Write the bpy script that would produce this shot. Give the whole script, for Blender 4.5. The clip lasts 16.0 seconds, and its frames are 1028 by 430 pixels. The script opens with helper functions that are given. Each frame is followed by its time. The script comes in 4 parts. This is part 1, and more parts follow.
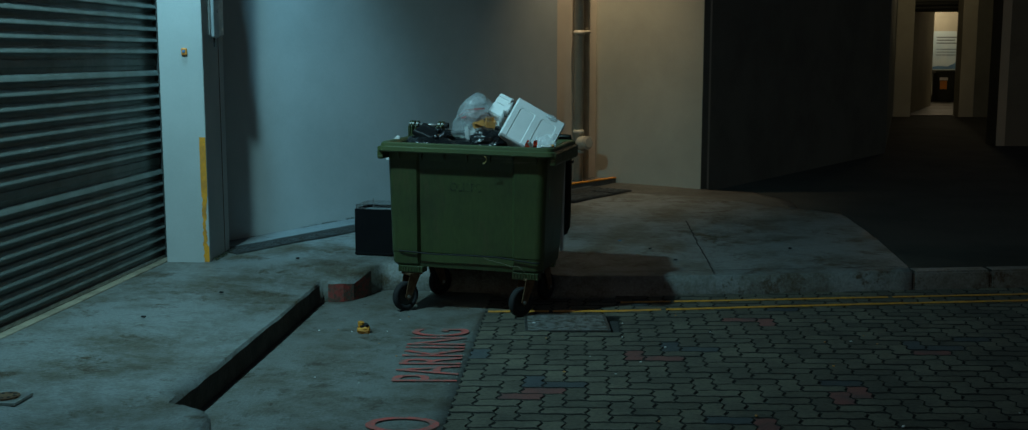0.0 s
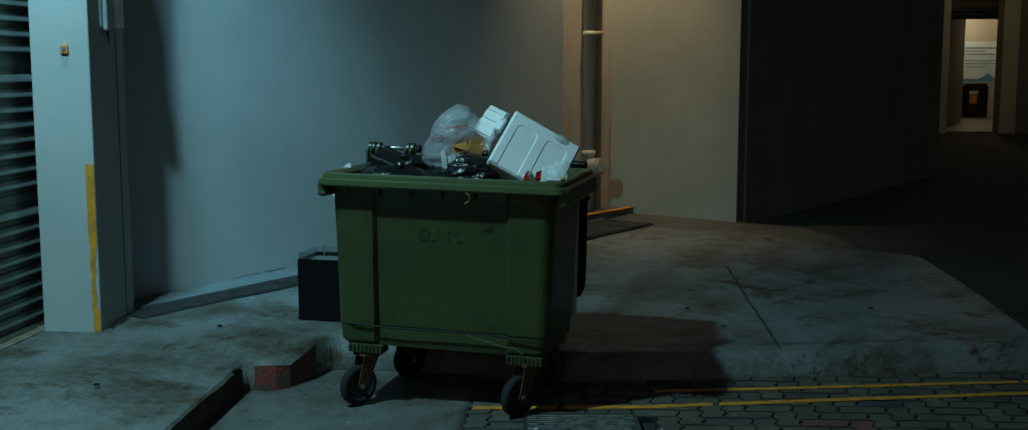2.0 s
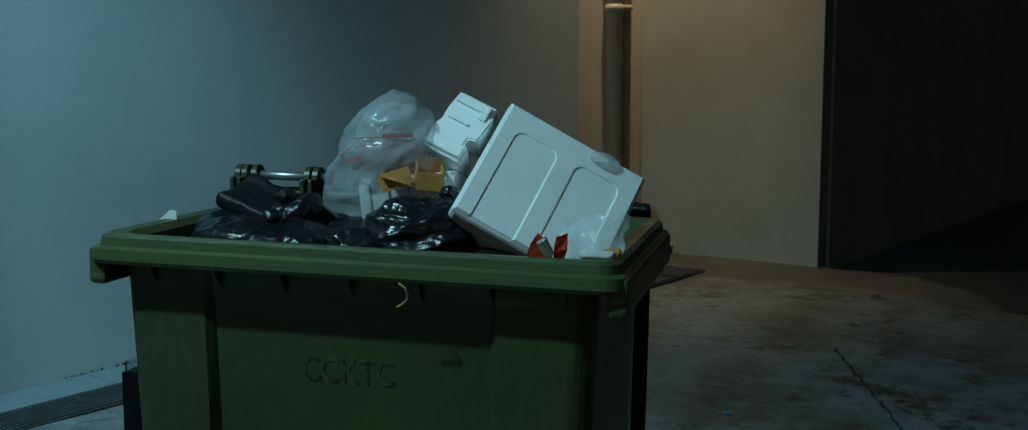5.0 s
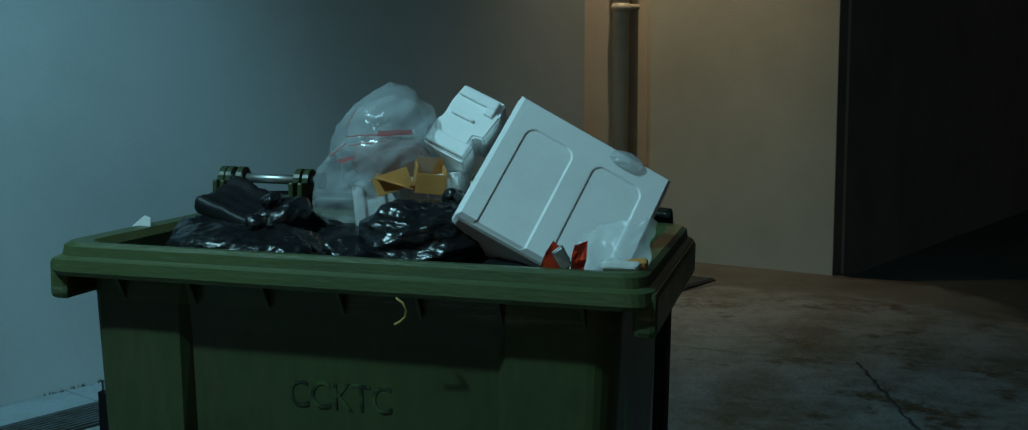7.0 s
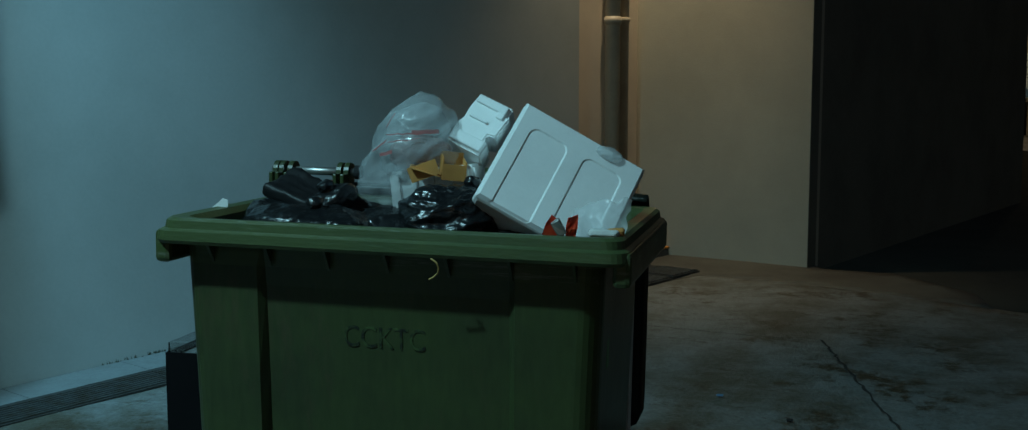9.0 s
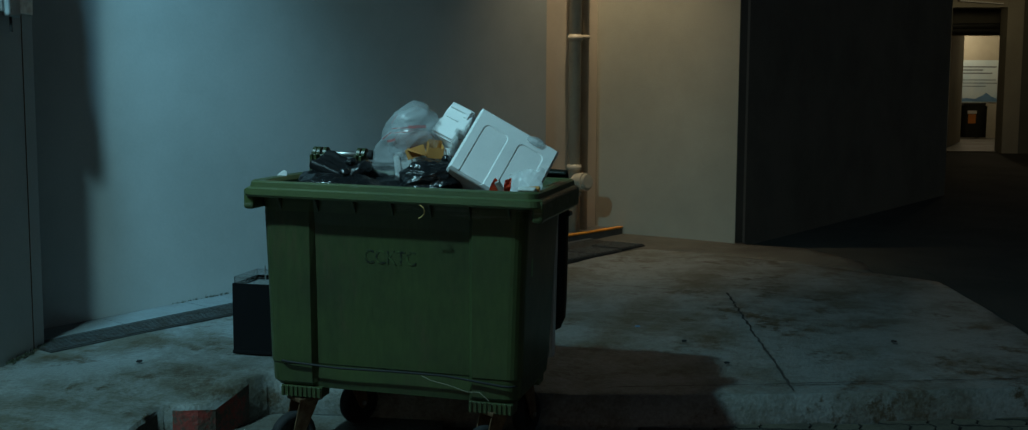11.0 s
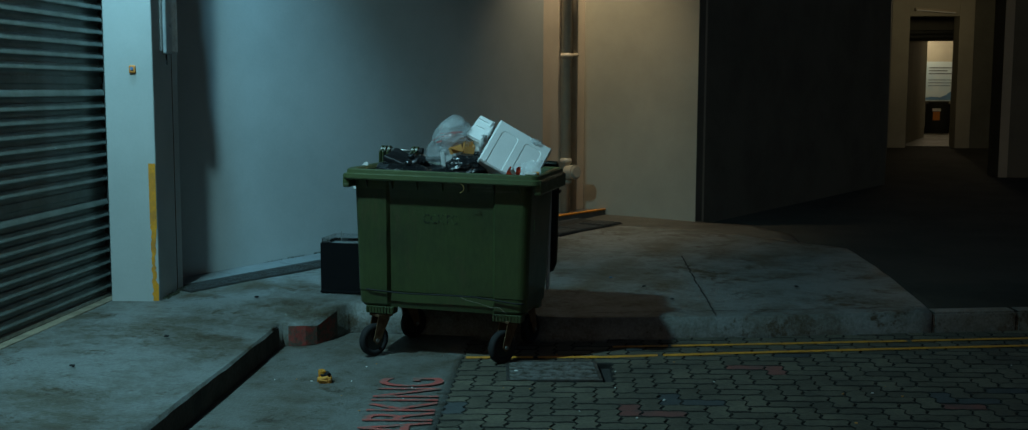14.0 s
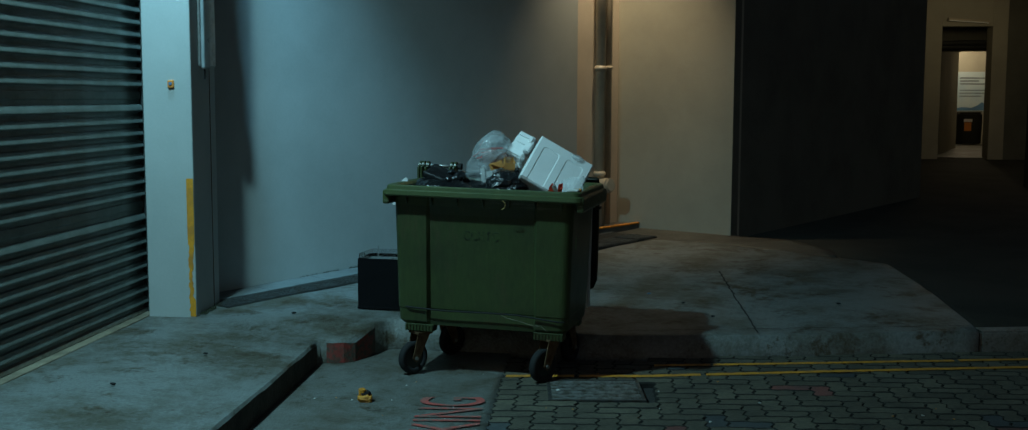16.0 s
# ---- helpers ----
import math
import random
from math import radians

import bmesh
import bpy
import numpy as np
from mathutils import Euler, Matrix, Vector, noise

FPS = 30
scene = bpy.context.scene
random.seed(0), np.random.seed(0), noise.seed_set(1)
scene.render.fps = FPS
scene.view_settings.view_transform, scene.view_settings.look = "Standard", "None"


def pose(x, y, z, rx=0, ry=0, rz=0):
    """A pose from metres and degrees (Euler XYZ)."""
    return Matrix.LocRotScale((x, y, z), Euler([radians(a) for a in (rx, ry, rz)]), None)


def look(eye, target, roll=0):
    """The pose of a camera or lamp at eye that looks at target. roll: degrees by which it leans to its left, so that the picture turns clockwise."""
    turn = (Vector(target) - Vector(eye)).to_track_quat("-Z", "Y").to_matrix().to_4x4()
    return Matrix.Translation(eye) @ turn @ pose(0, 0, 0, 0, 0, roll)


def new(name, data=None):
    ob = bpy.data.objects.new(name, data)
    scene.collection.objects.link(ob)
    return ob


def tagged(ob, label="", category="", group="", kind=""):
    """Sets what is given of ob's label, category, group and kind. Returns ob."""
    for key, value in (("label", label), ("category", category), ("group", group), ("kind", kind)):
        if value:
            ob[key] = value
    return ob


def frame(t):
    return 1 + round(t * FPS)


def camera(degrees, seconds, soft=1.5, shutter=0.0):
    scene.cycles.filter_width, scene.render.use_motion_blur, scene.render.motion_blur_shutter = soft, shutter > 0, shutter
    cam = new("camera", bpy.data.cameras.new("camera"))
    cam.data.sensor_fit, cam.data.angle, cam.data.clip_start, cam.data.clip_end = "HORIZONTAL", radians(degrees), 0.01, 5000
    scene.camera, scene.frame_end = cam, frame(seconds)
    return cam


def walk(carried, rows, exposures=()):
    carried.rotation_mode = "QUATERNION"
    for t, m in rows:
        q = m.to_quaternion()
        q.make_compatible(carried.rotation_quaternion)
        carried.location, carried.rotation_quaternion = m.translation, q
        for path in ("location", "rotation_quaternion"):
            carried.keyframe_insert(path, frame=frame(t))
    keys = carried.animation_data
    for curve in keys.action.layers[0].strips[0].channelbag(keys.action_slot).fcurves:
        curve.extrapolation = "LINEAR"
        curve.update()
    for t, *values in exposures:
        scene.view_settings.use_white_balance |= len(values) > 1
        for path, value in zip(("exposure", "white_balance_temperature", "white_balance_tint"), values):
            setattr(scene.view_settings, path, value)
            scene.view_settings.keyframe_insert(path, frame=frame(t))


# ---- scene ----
cam = camera(48.0, 16.0, soft=1.2)
PATH = [
    (0, (0.807, -7.657, 1.73), (0.649, -5.682, 1.456), -0.0),
    (0.5, (0.776, -7.251, 1.729), (0.619, -5.275, 1.464), 0.0),
    (1, (0.732, -6.69, 1.708), (0.576, -4.713, 1.452), -0.0),
    (1.5, (0.682, -6.115, 1.668), (0.524, -4.137, 1.417), -0.0),
    (2, (0.657, -5.467, 1.641), (0.499, -3.489, 1.393), -0.0),
    (2.5, (0.644, -4.882, 1.603), (0.487, -2.903, 1.356), 0.0),
    (3, (0.632, -4.283, 1.567), (0.477, -2.304, 1.323), 0.0),
    (3.5, (0.63, -3.755, 1.545), (0.473, -1.776, 1.304), -0.1),
    (4, (0.562, -3.262, 1.522), (0.405, -1.282, 1.284), -0.2),
    (4.5, (0.504, -2.872, 1.52), (0.347, -0.892, 1.286), -0.1),
    (5, (0.437, -2.552, 1.502), (0.281, -0.572, 1.269), 0.0),
    (7.5, (0.38, -2.281, 1.467), (0.224, -0.299, 1.25), -0.1),
    (8, (0.364, -2.445, 1.467), (0.211, -0.463, 1.252), -0.0),
    (8.5, (0.369, -2.636, 1.476), (0.218, -0.653, 1.261), 0.1),
    (9, (0.415, -2.914, 1.477), (0.266, -0.931, 1.265), -0.0),
    (11.5, (0.731, -5.034, 1.537), (0.591, -3.05, 1.327), 0.3),
    (12, (0.764, -5.487, 1.572), (0.625, -3.503, 1.362), 0.1),
    (12.5, (0.784, -5.876, 1.601), (0.646, -3.892, 1.388), 0.2),
    (13, (0.777, -6.283, 1.629), (0.642, -4.299, 1.415), 0.2),
    (13.5, (0.804, -6.604, 1.649), (0.668, -4.62, 1.433), 0.2),
    (14, (0.78, -6.89, 1.643), (0.645, -4.907, 1.424), 0.2),
    (14.5, (0.806, -7.075, 1.639), (0.672, -5.092, 1.416), 0.3),
    (15, (0.818, -7.123, 1.635), (0.683, -5.141, 1.409), 0.3),
    (15.5, (0.748, -7.021, 1.647), (0.608, -5.038, 1.419), 0.2),
    (16, (0.666, -6.815, 1.682), (0.491, -4.833, 1.478), 0.2),
]
walk(cam, [(t, look(eye, target, roll)) for t, eye, target, roll in PATH], exposures=[(0, 0.0), (3, 0.0), (5, -0.12), (8.5, -0.12), (11.5, 0.0), (16, 0.0)])

# ---- light ----
world = bpy.data.worlds.new("night")
scene.world = world
world.use_nodes = True
wn = world.node_tree.nodes
sky = wn.new("ShaderNodeTexSky")
sky.sky_type = "NISHITA"
sky.sun_disc = False
sky.sun_elevation = radians(14)
sky.sun_rotation = radians(200)
bg = wn["Background"]
world.node_tree.links.new(sky.outputs[0], bg.inputs[0])
bg.inputs[1].default_value = 0.012
scene.view_settings.exposure = 0.0


def lamp(name, kind, m, power, color, **more):
    data = bpy.data.lights.new(name, kind)
    data.energy, data.color = power, color
    for key, value in more.items():
        if key == "size":
            data.size = value
        elif key == "radius":
            data.shadow_soft_size = value
        elif key == "cone":
            data.spot_size = radians(value)
        elif key == "spread":
            data.spread = radians(value)
        elif key == "blend":
            data.spot_blend = value
    ob = new(name, data)
    ob.matrix_world = m
    return ob


FLOOD = (-2.23, -2.30, 4.85)
lamp("flood_light", "SPOT", look(FLOOD, (-1.50, -0.2, 0.45)), 850, (0.37, 0.775, 0.885), radius=0.10, cone=104, blend=1.0)
lamp("wall_light", "SPOT", look((-2.19, -0.05, 4.9), (-2.25, 1.40, 2.5)), 820, (0.27, 0.72, 1.0), radius=0.08, cone=52, blend=1.0)
lamp("recess_light", "SPOT", look((0.61, 4.97, 4.2), (0.60, 5.40, 1.4)), 205, (1.0, 0.81, 0.51), radius=0.05, cone=86, blend=1.0)
lamp("deck_light", "POINT", pose(9.75, 25.0, 3.15), 46, (1.0, 0.80, 0.52), radius=0.15)
lamp("passage_light", "POINT", pose(7.7, 16.2, 3.3), 13, (1.0, 0.82, 0.48), radius=0.15)


# ---- materials ----
def mat(name, colour, rough=0.6, metal=0.0, spots=None, scale=3.0, grain=0.12, bump=0.15, fine=60.0, each=0.0, lo=0.42, hi=0.62, coat=0.0, dirt=None, dirt_scale=9.0, dirt_lo=0.55, dirt_hi=0.68, stretch=None, spec=0.5, detail=4, ragged=0.62):
    """A surface with stains at one scale and grain at another; each: how far pieces differ from one another."""
    m = bpy.data.materials.new(name)
    m.use_nodes = True
    n, l = m.node_tree.nodes, m.node_tree.links
    b = n["Principled BSDF"]
    b.inputs["Metallic"].default_value = metal
    b.inputs["Coat Weight"].default_value = coat
    b.inputs["Specular IOR Level"].default_value = spec
    co = n.new("ShaderNodeTexCoord")
    big = n.new("ShaderNodeTexNoise")
    big.inputs["Scale"].default_value, big.inputs["Detail"].default_value, big.inputs["Roughness"].default_value = scale, 8, ragged
    l.new(co.outputs["Object"], big.inputs["Vector"])
    where = co.outputs["Object"]
    if stretch:
        mp = n.new("ShaderNodeMapping")
        mp.inputs["Scale"].default_value = stretch
        l.new(where, mp.inputs["Vector"])
        where = mp.outputs["Vector"]
    small = n.new("ShaderNodeTexNoise")
    small.inputs["Scale"].default_value, small.inputs["Detail"].default_value = fine, detail
    l.new(where, small.inputs["Vector"])
    ramp = n.new("ShaderNodeMapRange")
    ramp.inputs["From Min"].default_value, ramp.inputs["From Max"].default_value = lo, hi
    l.new(big.outputs["Fac"], ramp.inputs["Value"])
    mix = n.new("ShaderNodeMix")
    mix.data_type = "RGBA"
    mix.inputs["A"].default_value = (*colour, 1)
    mix.inputs["B"].default_value = (*(spots or [c * 0.8 for c in colour]), 1)
    l.new(ramp.outputs["Result"], mix.inputs["Factor"])
    colour_out = mix.outputs["Result"]
    if dirt:
        dn = n.new("ShaderNodeTexNoise")
        dn.inputs["Scale"].default_value, dn.inputs["Detail"].default_value, dn.inputs["Roughness"].default_value = dirt_scale, 12, 0.82
        l.new(where, dn.inputs["Vector"])
        dr = n.new("ShaderNodeMapRange")
        dr.inputs["From Min"].default_value, dr.inputs["From Max"].default_value = dirt_lo, dirt_hi
        l.new(dn.outputs["Fac"], dr.inputs["Value"])
        dm = n.new("ShaderNodeMix")
        dm.data_type = "RGBA"
        l.new(colour_out, dm.inputs["A"])
        dm.inputs["B"].default_value = (*dirt, 1)
        l.new(dr.outputs["Result"], dm.inputs["Factor"])
        colour_out = dm.outputs["Result"]
    val = n.new("ShaderNodeMath")
    val.operation = "MULTIPLY_ADD"
    l.new(small.outputs["Fac"], val.inputs[0])
    val.inputs[1].default_value, val.inputs[2].default_value = 2 * grain, 1 - grain
    out = val.outputs[0]
    if each:
        info = n.new("ShaderNodeObjectInfo")
        geo = n.new("ShaderNodeNewGeometry")
        add = n.new("ShaderNodeMath")
        add.operation = "ADD"
        l.new(info.outputs["Random"], add.inputs[0])
        l.new(geo.outputs["Random Per Island"], add.inputs[1])
        frac = n.new("ShaderNodeMath")
        frac.operation = "FRACT"
        l.new(add.outputs[0], frac.inputs[0])
        vary = n.new("ShaderNodeMath")
        vary.operation = "MULTIPLY_ADD"
        l.new(frac.outputs[0], vary.inputs[0])
        vary.inputs[1].default_value, vary.inputs[2].default_value = 2 * each, 1 - each
        both = n.new("ShaderNodeMath")
        both.operation = "MULTIPLY"
        l.new(out, both.inputs[0])
        l.new(vary.outputs[0], both.inputs[1])
        out = both.outputs[0]
    hsv = n.new("ShaderNodeHueSaturation")
    l.new(colour_out, hsv.inputs["Color"])
    l.new(out, hsv.inputs["Value"])
    l.new(hsv.outputs["Color"], b.inputs["Base Color"])
    rr = n.new("ShaderNodeMapRange")
    rr.inputs["To Min"].default_value, rr.inputs["To Max"].default_value = max(rough - 0.12, 0.03), min(rough + 0.12, 1)
    l.new(big.outputs["Fac"], rr.inputs["Value"])
    l.new(rr.outputs["Result"], b.inputs["Roughness"])
    if bump:
        bp = n.new("ShaderNodeBump")
        bp.inputs["Strength"].default_value, bp.inputs["Distance"].default_value = bump, 0.01
        l.new(small.outputs["Fac"], bp.inputs["Height"])
        l.new(bp.outputs["Normal"], b.inputs["Normal"])
    return m


M_APRON = mat("apron_concrete", (0.172, 0.186, 0.182), 0.54, spots=(0.080, 0.073, 0.054), scale=1.5, grain=0.5, bump=0.55, fine=60, detail=12, lo=0.43, hi=0.60, dirt=(0.052, 0.036, 0.018), dirt_scale=3.2, dirt_lo=0.53, dirt_hi=0.60, ragged=0.80)
M_SLAB = mat("slab_concrete", (0.138, 0.145, 0.136), 0.62, spots=(0.078, 0.068, 0.050), scale=1.6, grain=0.55, bump=0.55, fine=60, detail=12, lo=0.43, hi=0.60, dirt=(0.045, 0.033, 0.019), dirt_scale=4.0, dirt_lo=0.53, dirt_hi=0.61, ragged=0.78)
M_KERB_RED = mat("worn_red_kerb_paint", (0.26, 0.040, 0.030), 0.75, spots=(0.075, 0.058, 0.042), scale=9, grain=0.35, bump=0.5, lo=0.44, hi=0.54, ragged=0.8)
M_WALL = mat("painted_plaster", (0.42, 0.45, 0.44), 0.6, spots=(0.37, 0.40, 0.39), scale=1.1, grain=0.05, bump=0.04, fine=60, dirt=(0.33, 0.335, 0.315), dirt_scale=5, dirt_lo=0.62, dirt_hi=0.90)
M_WALL_BEIGE = mat("beige_plaster", (0.37, 0.352, 0.285), 0.65, spots=(0.325, 0.31, 0.25), scale=1.2, grain=0.05, bump=0.12, fine=90)
# base colour kept dark for the shade on the unlit passage walls
M_WALL_DARK = mat("shaded_wall_paint", (0.125, 0.127, 0.105), 0.7, spots=(0.10, 0.102, 0.083), scale=1.5, grain=0.1)
M_SHUTTER = mat("shutter_steel", (0.175, 0.205, 0.19), 0.5, metal=0.1, spots=(0.13, 0.15, 0.135), scale=4, grain=0.12, bump=0.05)
M_PAVER = mat("grey_paver", (0.100, 0.088, 0.062), 0.85, spots=(0.062, 0.055, 0.040), scale=2.5, grain=0.6, bump=0.6, fine=45, detail=9, each=0.22)
M_PAVER_RED = mat("red_paver", (0.17, 0.055, 0.045), 0.85, spots=(0.10, 0.05, 0.045), scale=6, grain=0.3, bump=0.5, fine=80, each=0.2)
M_PAVER_DARK = mat("dark_paver", (0.05, 0.058, 0.06), 0.85, spots=(0.04, 0.045, 0.05), scale=6, grain=0.3, bump=0.5, fine=80, each=0.2)
M_ROAD_BED = mat("dirt_bed", (0.035, 0.033, 0.03), 0.95, grain=0.4, bump=0.5, fine=70)
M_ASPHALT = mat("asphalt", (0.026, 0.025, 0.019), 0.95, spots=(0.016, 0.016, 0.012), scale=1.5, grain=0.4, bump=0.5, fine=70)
M_YELLOW = mat("yellow_paint", (0.72, 0.29, 0.018), 0.6, spots=(0.52, 0.21, 0.03), scale=12, grain=0.2, bump=0.1)
M_BIN = mat("green_bin_plastic", (0.047, 0.066, 0.023), 0.36, spots=(0.030, 0.037, 0.018), scale=2.6, grain=0.28, bump=0.08, fine=60, lo=0.40, hi=0.72, dirt=(0.085, 0.055, 0.034), dirt_scale=7, dirt_lo=0.54, dirt_hi=0.80, stretch=(1.0, 1.0, 0.22))
M_BIN_RIM = mat("scratched_green_rim_plastic", (0.054, 0.075, 0.025), 0.36, spots=(0.042, 0.055, 0.022), scale=6, grain=0.25, bump=0.10, fine=40, dirt=(0.19, 0.20, 0.16), dirt_scale=22, dirt_lo=0.53, dirt_hi=0.66, stretch=(0.10, 0.6, 1.6))
M_RIM = mat("scuffed_green_rim", (0.058, 0.080, 0.029), 0.42, spots=(0.044, 0.068, 0.024), scale=4, grain=0.2, bump=0.15, fine=90, dirt=(0.22, 0.25, 0.18), dirt_scale=22, dirt_lo=0.62, dirt_hi=0.80, stretch=(0.35, 1, 1.6))
M_BIN_DARK = mat("dark_green_lid_plastic", (0.012, 0.016, 0.012), 0.4, grain=0.1, bump=0.08, fine=120)
M_RUBBER = mat("black_rubber", (0.012, 0.012, 0.013), 0.85, grain=0.2, bump=0.1)
M_RUST = mat("rusty_steel", (0.16, 0.10, 0.055), 0.6, metal=0.5, spots=(0.10, 0.045, 0.02), scale=22, grain=0.3, bump=0.2)
M_STEEL = mat("galvanised_steel", (0.42, 0.43, 0.42), 0.4, metal=0.85, spots=(0.3, 0.3, 0.28), scale=20, grain=0.15, bump=0.05)
M_FOAM = mat("white_foam", (0.82, 0.83, 0.83), 0.55, spots=(0.76, 0.77, 0.77), scale=6, grain=0.04, bump=0.04, fine=160)
M_BLACK = mat("black_board", (0.006, 0.006, 0.007), 0.8, spec=0.1, grain=0.1, bump=0.03)
M_CARD = mat("cardboard", (0.56, 0.25, 0.06), 0.8, spots=(0.46, 0.20, 0.05), scale=8, grain=0.1, bump=0.1)
M_PIPE = mat("painted_pipe", (0.42, 0.365, 0.28), 0.5, spots=(0.36, 0.31, 0.24), scale=5, grain=0.08, bump=0.05)

M_GUIDE = mat("dark_guide_steel", (0.05, 0.055, 0.052), 0.5, metal=0.2, grain=0.2, bump=0.05)
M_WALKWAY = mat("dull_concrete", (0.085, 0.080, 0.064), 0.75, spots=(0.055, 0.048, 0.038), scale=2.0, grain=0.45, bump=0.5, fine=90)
M_RECESS = mat("cream_plaster", (0.66, 0.57, 0.46), 0.65, spots=(0.58, 0.50, 0.40), scale=1.2, grain=0.05, bump=0.12, fine=90)
M_SILL = mat("tan_sill_mortar", (0.24, 0.20, 0.14), 0.8, spots=(0.16, 0.13, 0.09), scale=5, grain=0.4, bump=0.3, fine=40)
M_JOINT = mat("joint_dirt", (0.018, 0.017, 0.014), 0.95, grain=0.3, bump=0.3)
M_KERB_DIRT = mat("shaded_muddy_kerb_face", (0.055, 0.042, 0.030), 0.9, spots=(0.03, 0.023, 0.017), scale=6, grain=0.5, bump=0.5, fine=40, dirt=(0.10, 0.085, 0.065), dirt_scale=7, dirt_lo=0.58, dirt_hi=0.72)
M_MOSS = mat("moss", (0.045, 0.05, 0.025), 0.9, grain=0.3, bump=0.0)
M_DRAIN = mat("drain_cover", (0.15, 0.168, 0.17), 0.6, spots=(0.13, 0.14, 0.14), scale=5, grain=0.2, bump=0.2)
M_GRATE = mat("cast_iron", (0.07, 0.075, 0.075), 0.55, metal=0.4, spots=(0.05, 0.04, 0.03), scale=18, grain=0.25, bump=0.2)
M_STEELDULL = mat("worn_grate_steel", (0.27, 0.28, 0.27), 0.5, metal=0.5, spots=(0.10, 0.09, 0.07), scale=20, grain=0.25, bump=0.1)
M_SLEEVE = mat("matt_black_fabric", (0.011, 0.011, 0.012), 0.5, grain=0.2, bump=0.2, fine=60, spec=0.3)
M_STEP = mat("dark_step_paint", (0.09, 0.085, 0.08), 0.6, spots=(0.06, 0.055, 0.05), scale=5, grain=0.2)
M_ORANGE = mat("orange_plastic", (0.75, 0.26, 0.05), 0.45, grain=0.05, bump=0.03)
M_BLUE = mat("blue_print", (0.10, 0.22, 0.38), 0.5, grain=0.05, bump=0.0)
M_COVER = mat("cloudy_cover_plastic", (0.26, 0.28, 0.28), 0.3, spots=(0.18, 0.2, 0.2), scale=7, grain=0.1, bump=0.05)
M_STRING = mat("pale_string", (0.22, 0.20, 0.15), 0.8, grain=0.2, bump=0.1)
M_TAPE = mat("green_tape", (0.16, 0.33, 0.16), 0.5, grain=0.1, bump=0.0)
M_TWIG = mat("dry_stalk", (0.62, 0.42, 0.14), 0.6, grain=0.2, bump=0.1)
M_STENCIL = mat("worn_black_stencil", (0.014, 0.018, 0.012), 0.5, spots=(0.055, 0.088, 0.027), scale=30, grain=0.2, bump=0.0, lo=0.44, hi=0.60)
M_FILM = mat("white_film", (0.62, 0.63, 0.62), 0.4, spots=(0.45, 0.45, 0.43), scale=12, grain=0.1, bump=0.1)
M_REDPACK = mat("red_foil", (0.72, 0.035, 0.015), 0.3, spots=(0.75, 0.08, 0.03), scale=25, grain=0.1, bump=0.05)
M_BAG = mat("black_bag_film", (0.010, 0.011, 0.012), 0.24, grain=0.1, bump=0.6, fine=18, stretch=(1.0, 1.6, 3.2))
M_REDPAINT = mat("faded_red_paint", (0.46, 0.080, 0.066), 0.75, spots=(0.15, 0.125, 0.108), scale=9, grain=0.3, bump=0.2, lo=0.45, hi=0.60, ragged=0.8)
M_POSTER = mat("poster_print", (0.46, 0.56, 0.60), 0.6, spots=(0.36, 0.50, 0.60), scale=1.4, grain=0.03, bump=0.0)
M_BARS = mat("dark_print", (0.12, 0.14, 0.17), 0.6, grain=0.03, bump=0.0)


def film_mat(name, colour, clear, rough=0.18, bump=0.35, fine=26):
    """Thin film: part of the light goes straight through it."""
    m = mat(name, colour, rough, grain=0.05, bump=bump, fine=fine)
    n, l = m.node_tree.nodes, m.node_tree.links
    t = n.new("ShaderNodeBsdfTransparent")
    t.inputs[0].default_value = (0.94, 0.95, 0.95, 1)
    mix = n.new("ShaderNodeMixShader")
    mix.inputs[0].default_value = 1 - clear
    l.new(t.outputs[0], mix.inputs[1])
    l.new(n["Principled BSDF"].outputs[0], mix.inputs[2])
    l.new(mix.outputs[0], n["Material Output"].inputs["Surface"])
    return m


M_CLEAR = film_mat("clear_bag_film", (0.70, 0.76, 0.79), 0.70, rough=0.13, bump=0.7, fine=17)
M_REDFILM = film_mat("red_print", (0.66, 0.10, 0.09), 0.38, rough=0.3)
M_PINKFILM = film_mat("pink_wrap", (0.62, 0.27, 0.24), 0.55, rough=0.3)
M_FILMCLEAR = film_mat("thin_white_film", (0.70, 0.73, 0.75), 0.62, rough=0.3)
M_GLASS = bpy.data.materials.new("clear_glass")
M_GLASS.use_nodes = True
gb = M_GLASS.node_tree.nodes["Principled BSDF"]
gb.inputs["Transmission Weight"].default_value, gb.inputs["Roughness"].default_value, gb.inputs["IOR"].default_value = 1.0, 0.03, 1.45


# ---- building blocks ----
def obj(name, bm, material, smooth=False):
    me = bpy.data.meshes.new(name)
    bmesh.ops.recalc_face_normals(bm, faces=bm.faces)
    bm.to_mesh(me)
    bm.free()
    if smooth:
        for p in me.polygons:
            p.use_smooth = True
    for one in material if isinstance(material, (list, tuple)) else [material]:
        me.materials.append(one)
    return new(name, me)


def part(name, bm, material, parent, label="", smooth=False):
    ob = obj(name, bm, material, smooth)
    ob.parent = parent
    if label:
        tagged(ob, label)
    return ob


def thing(name, m, label, category, group=""):
    ob = new(name)
    ob.matrix_world = m
    ob.empty_display_size = 0.1
    return tagged(ob, label, category, group)


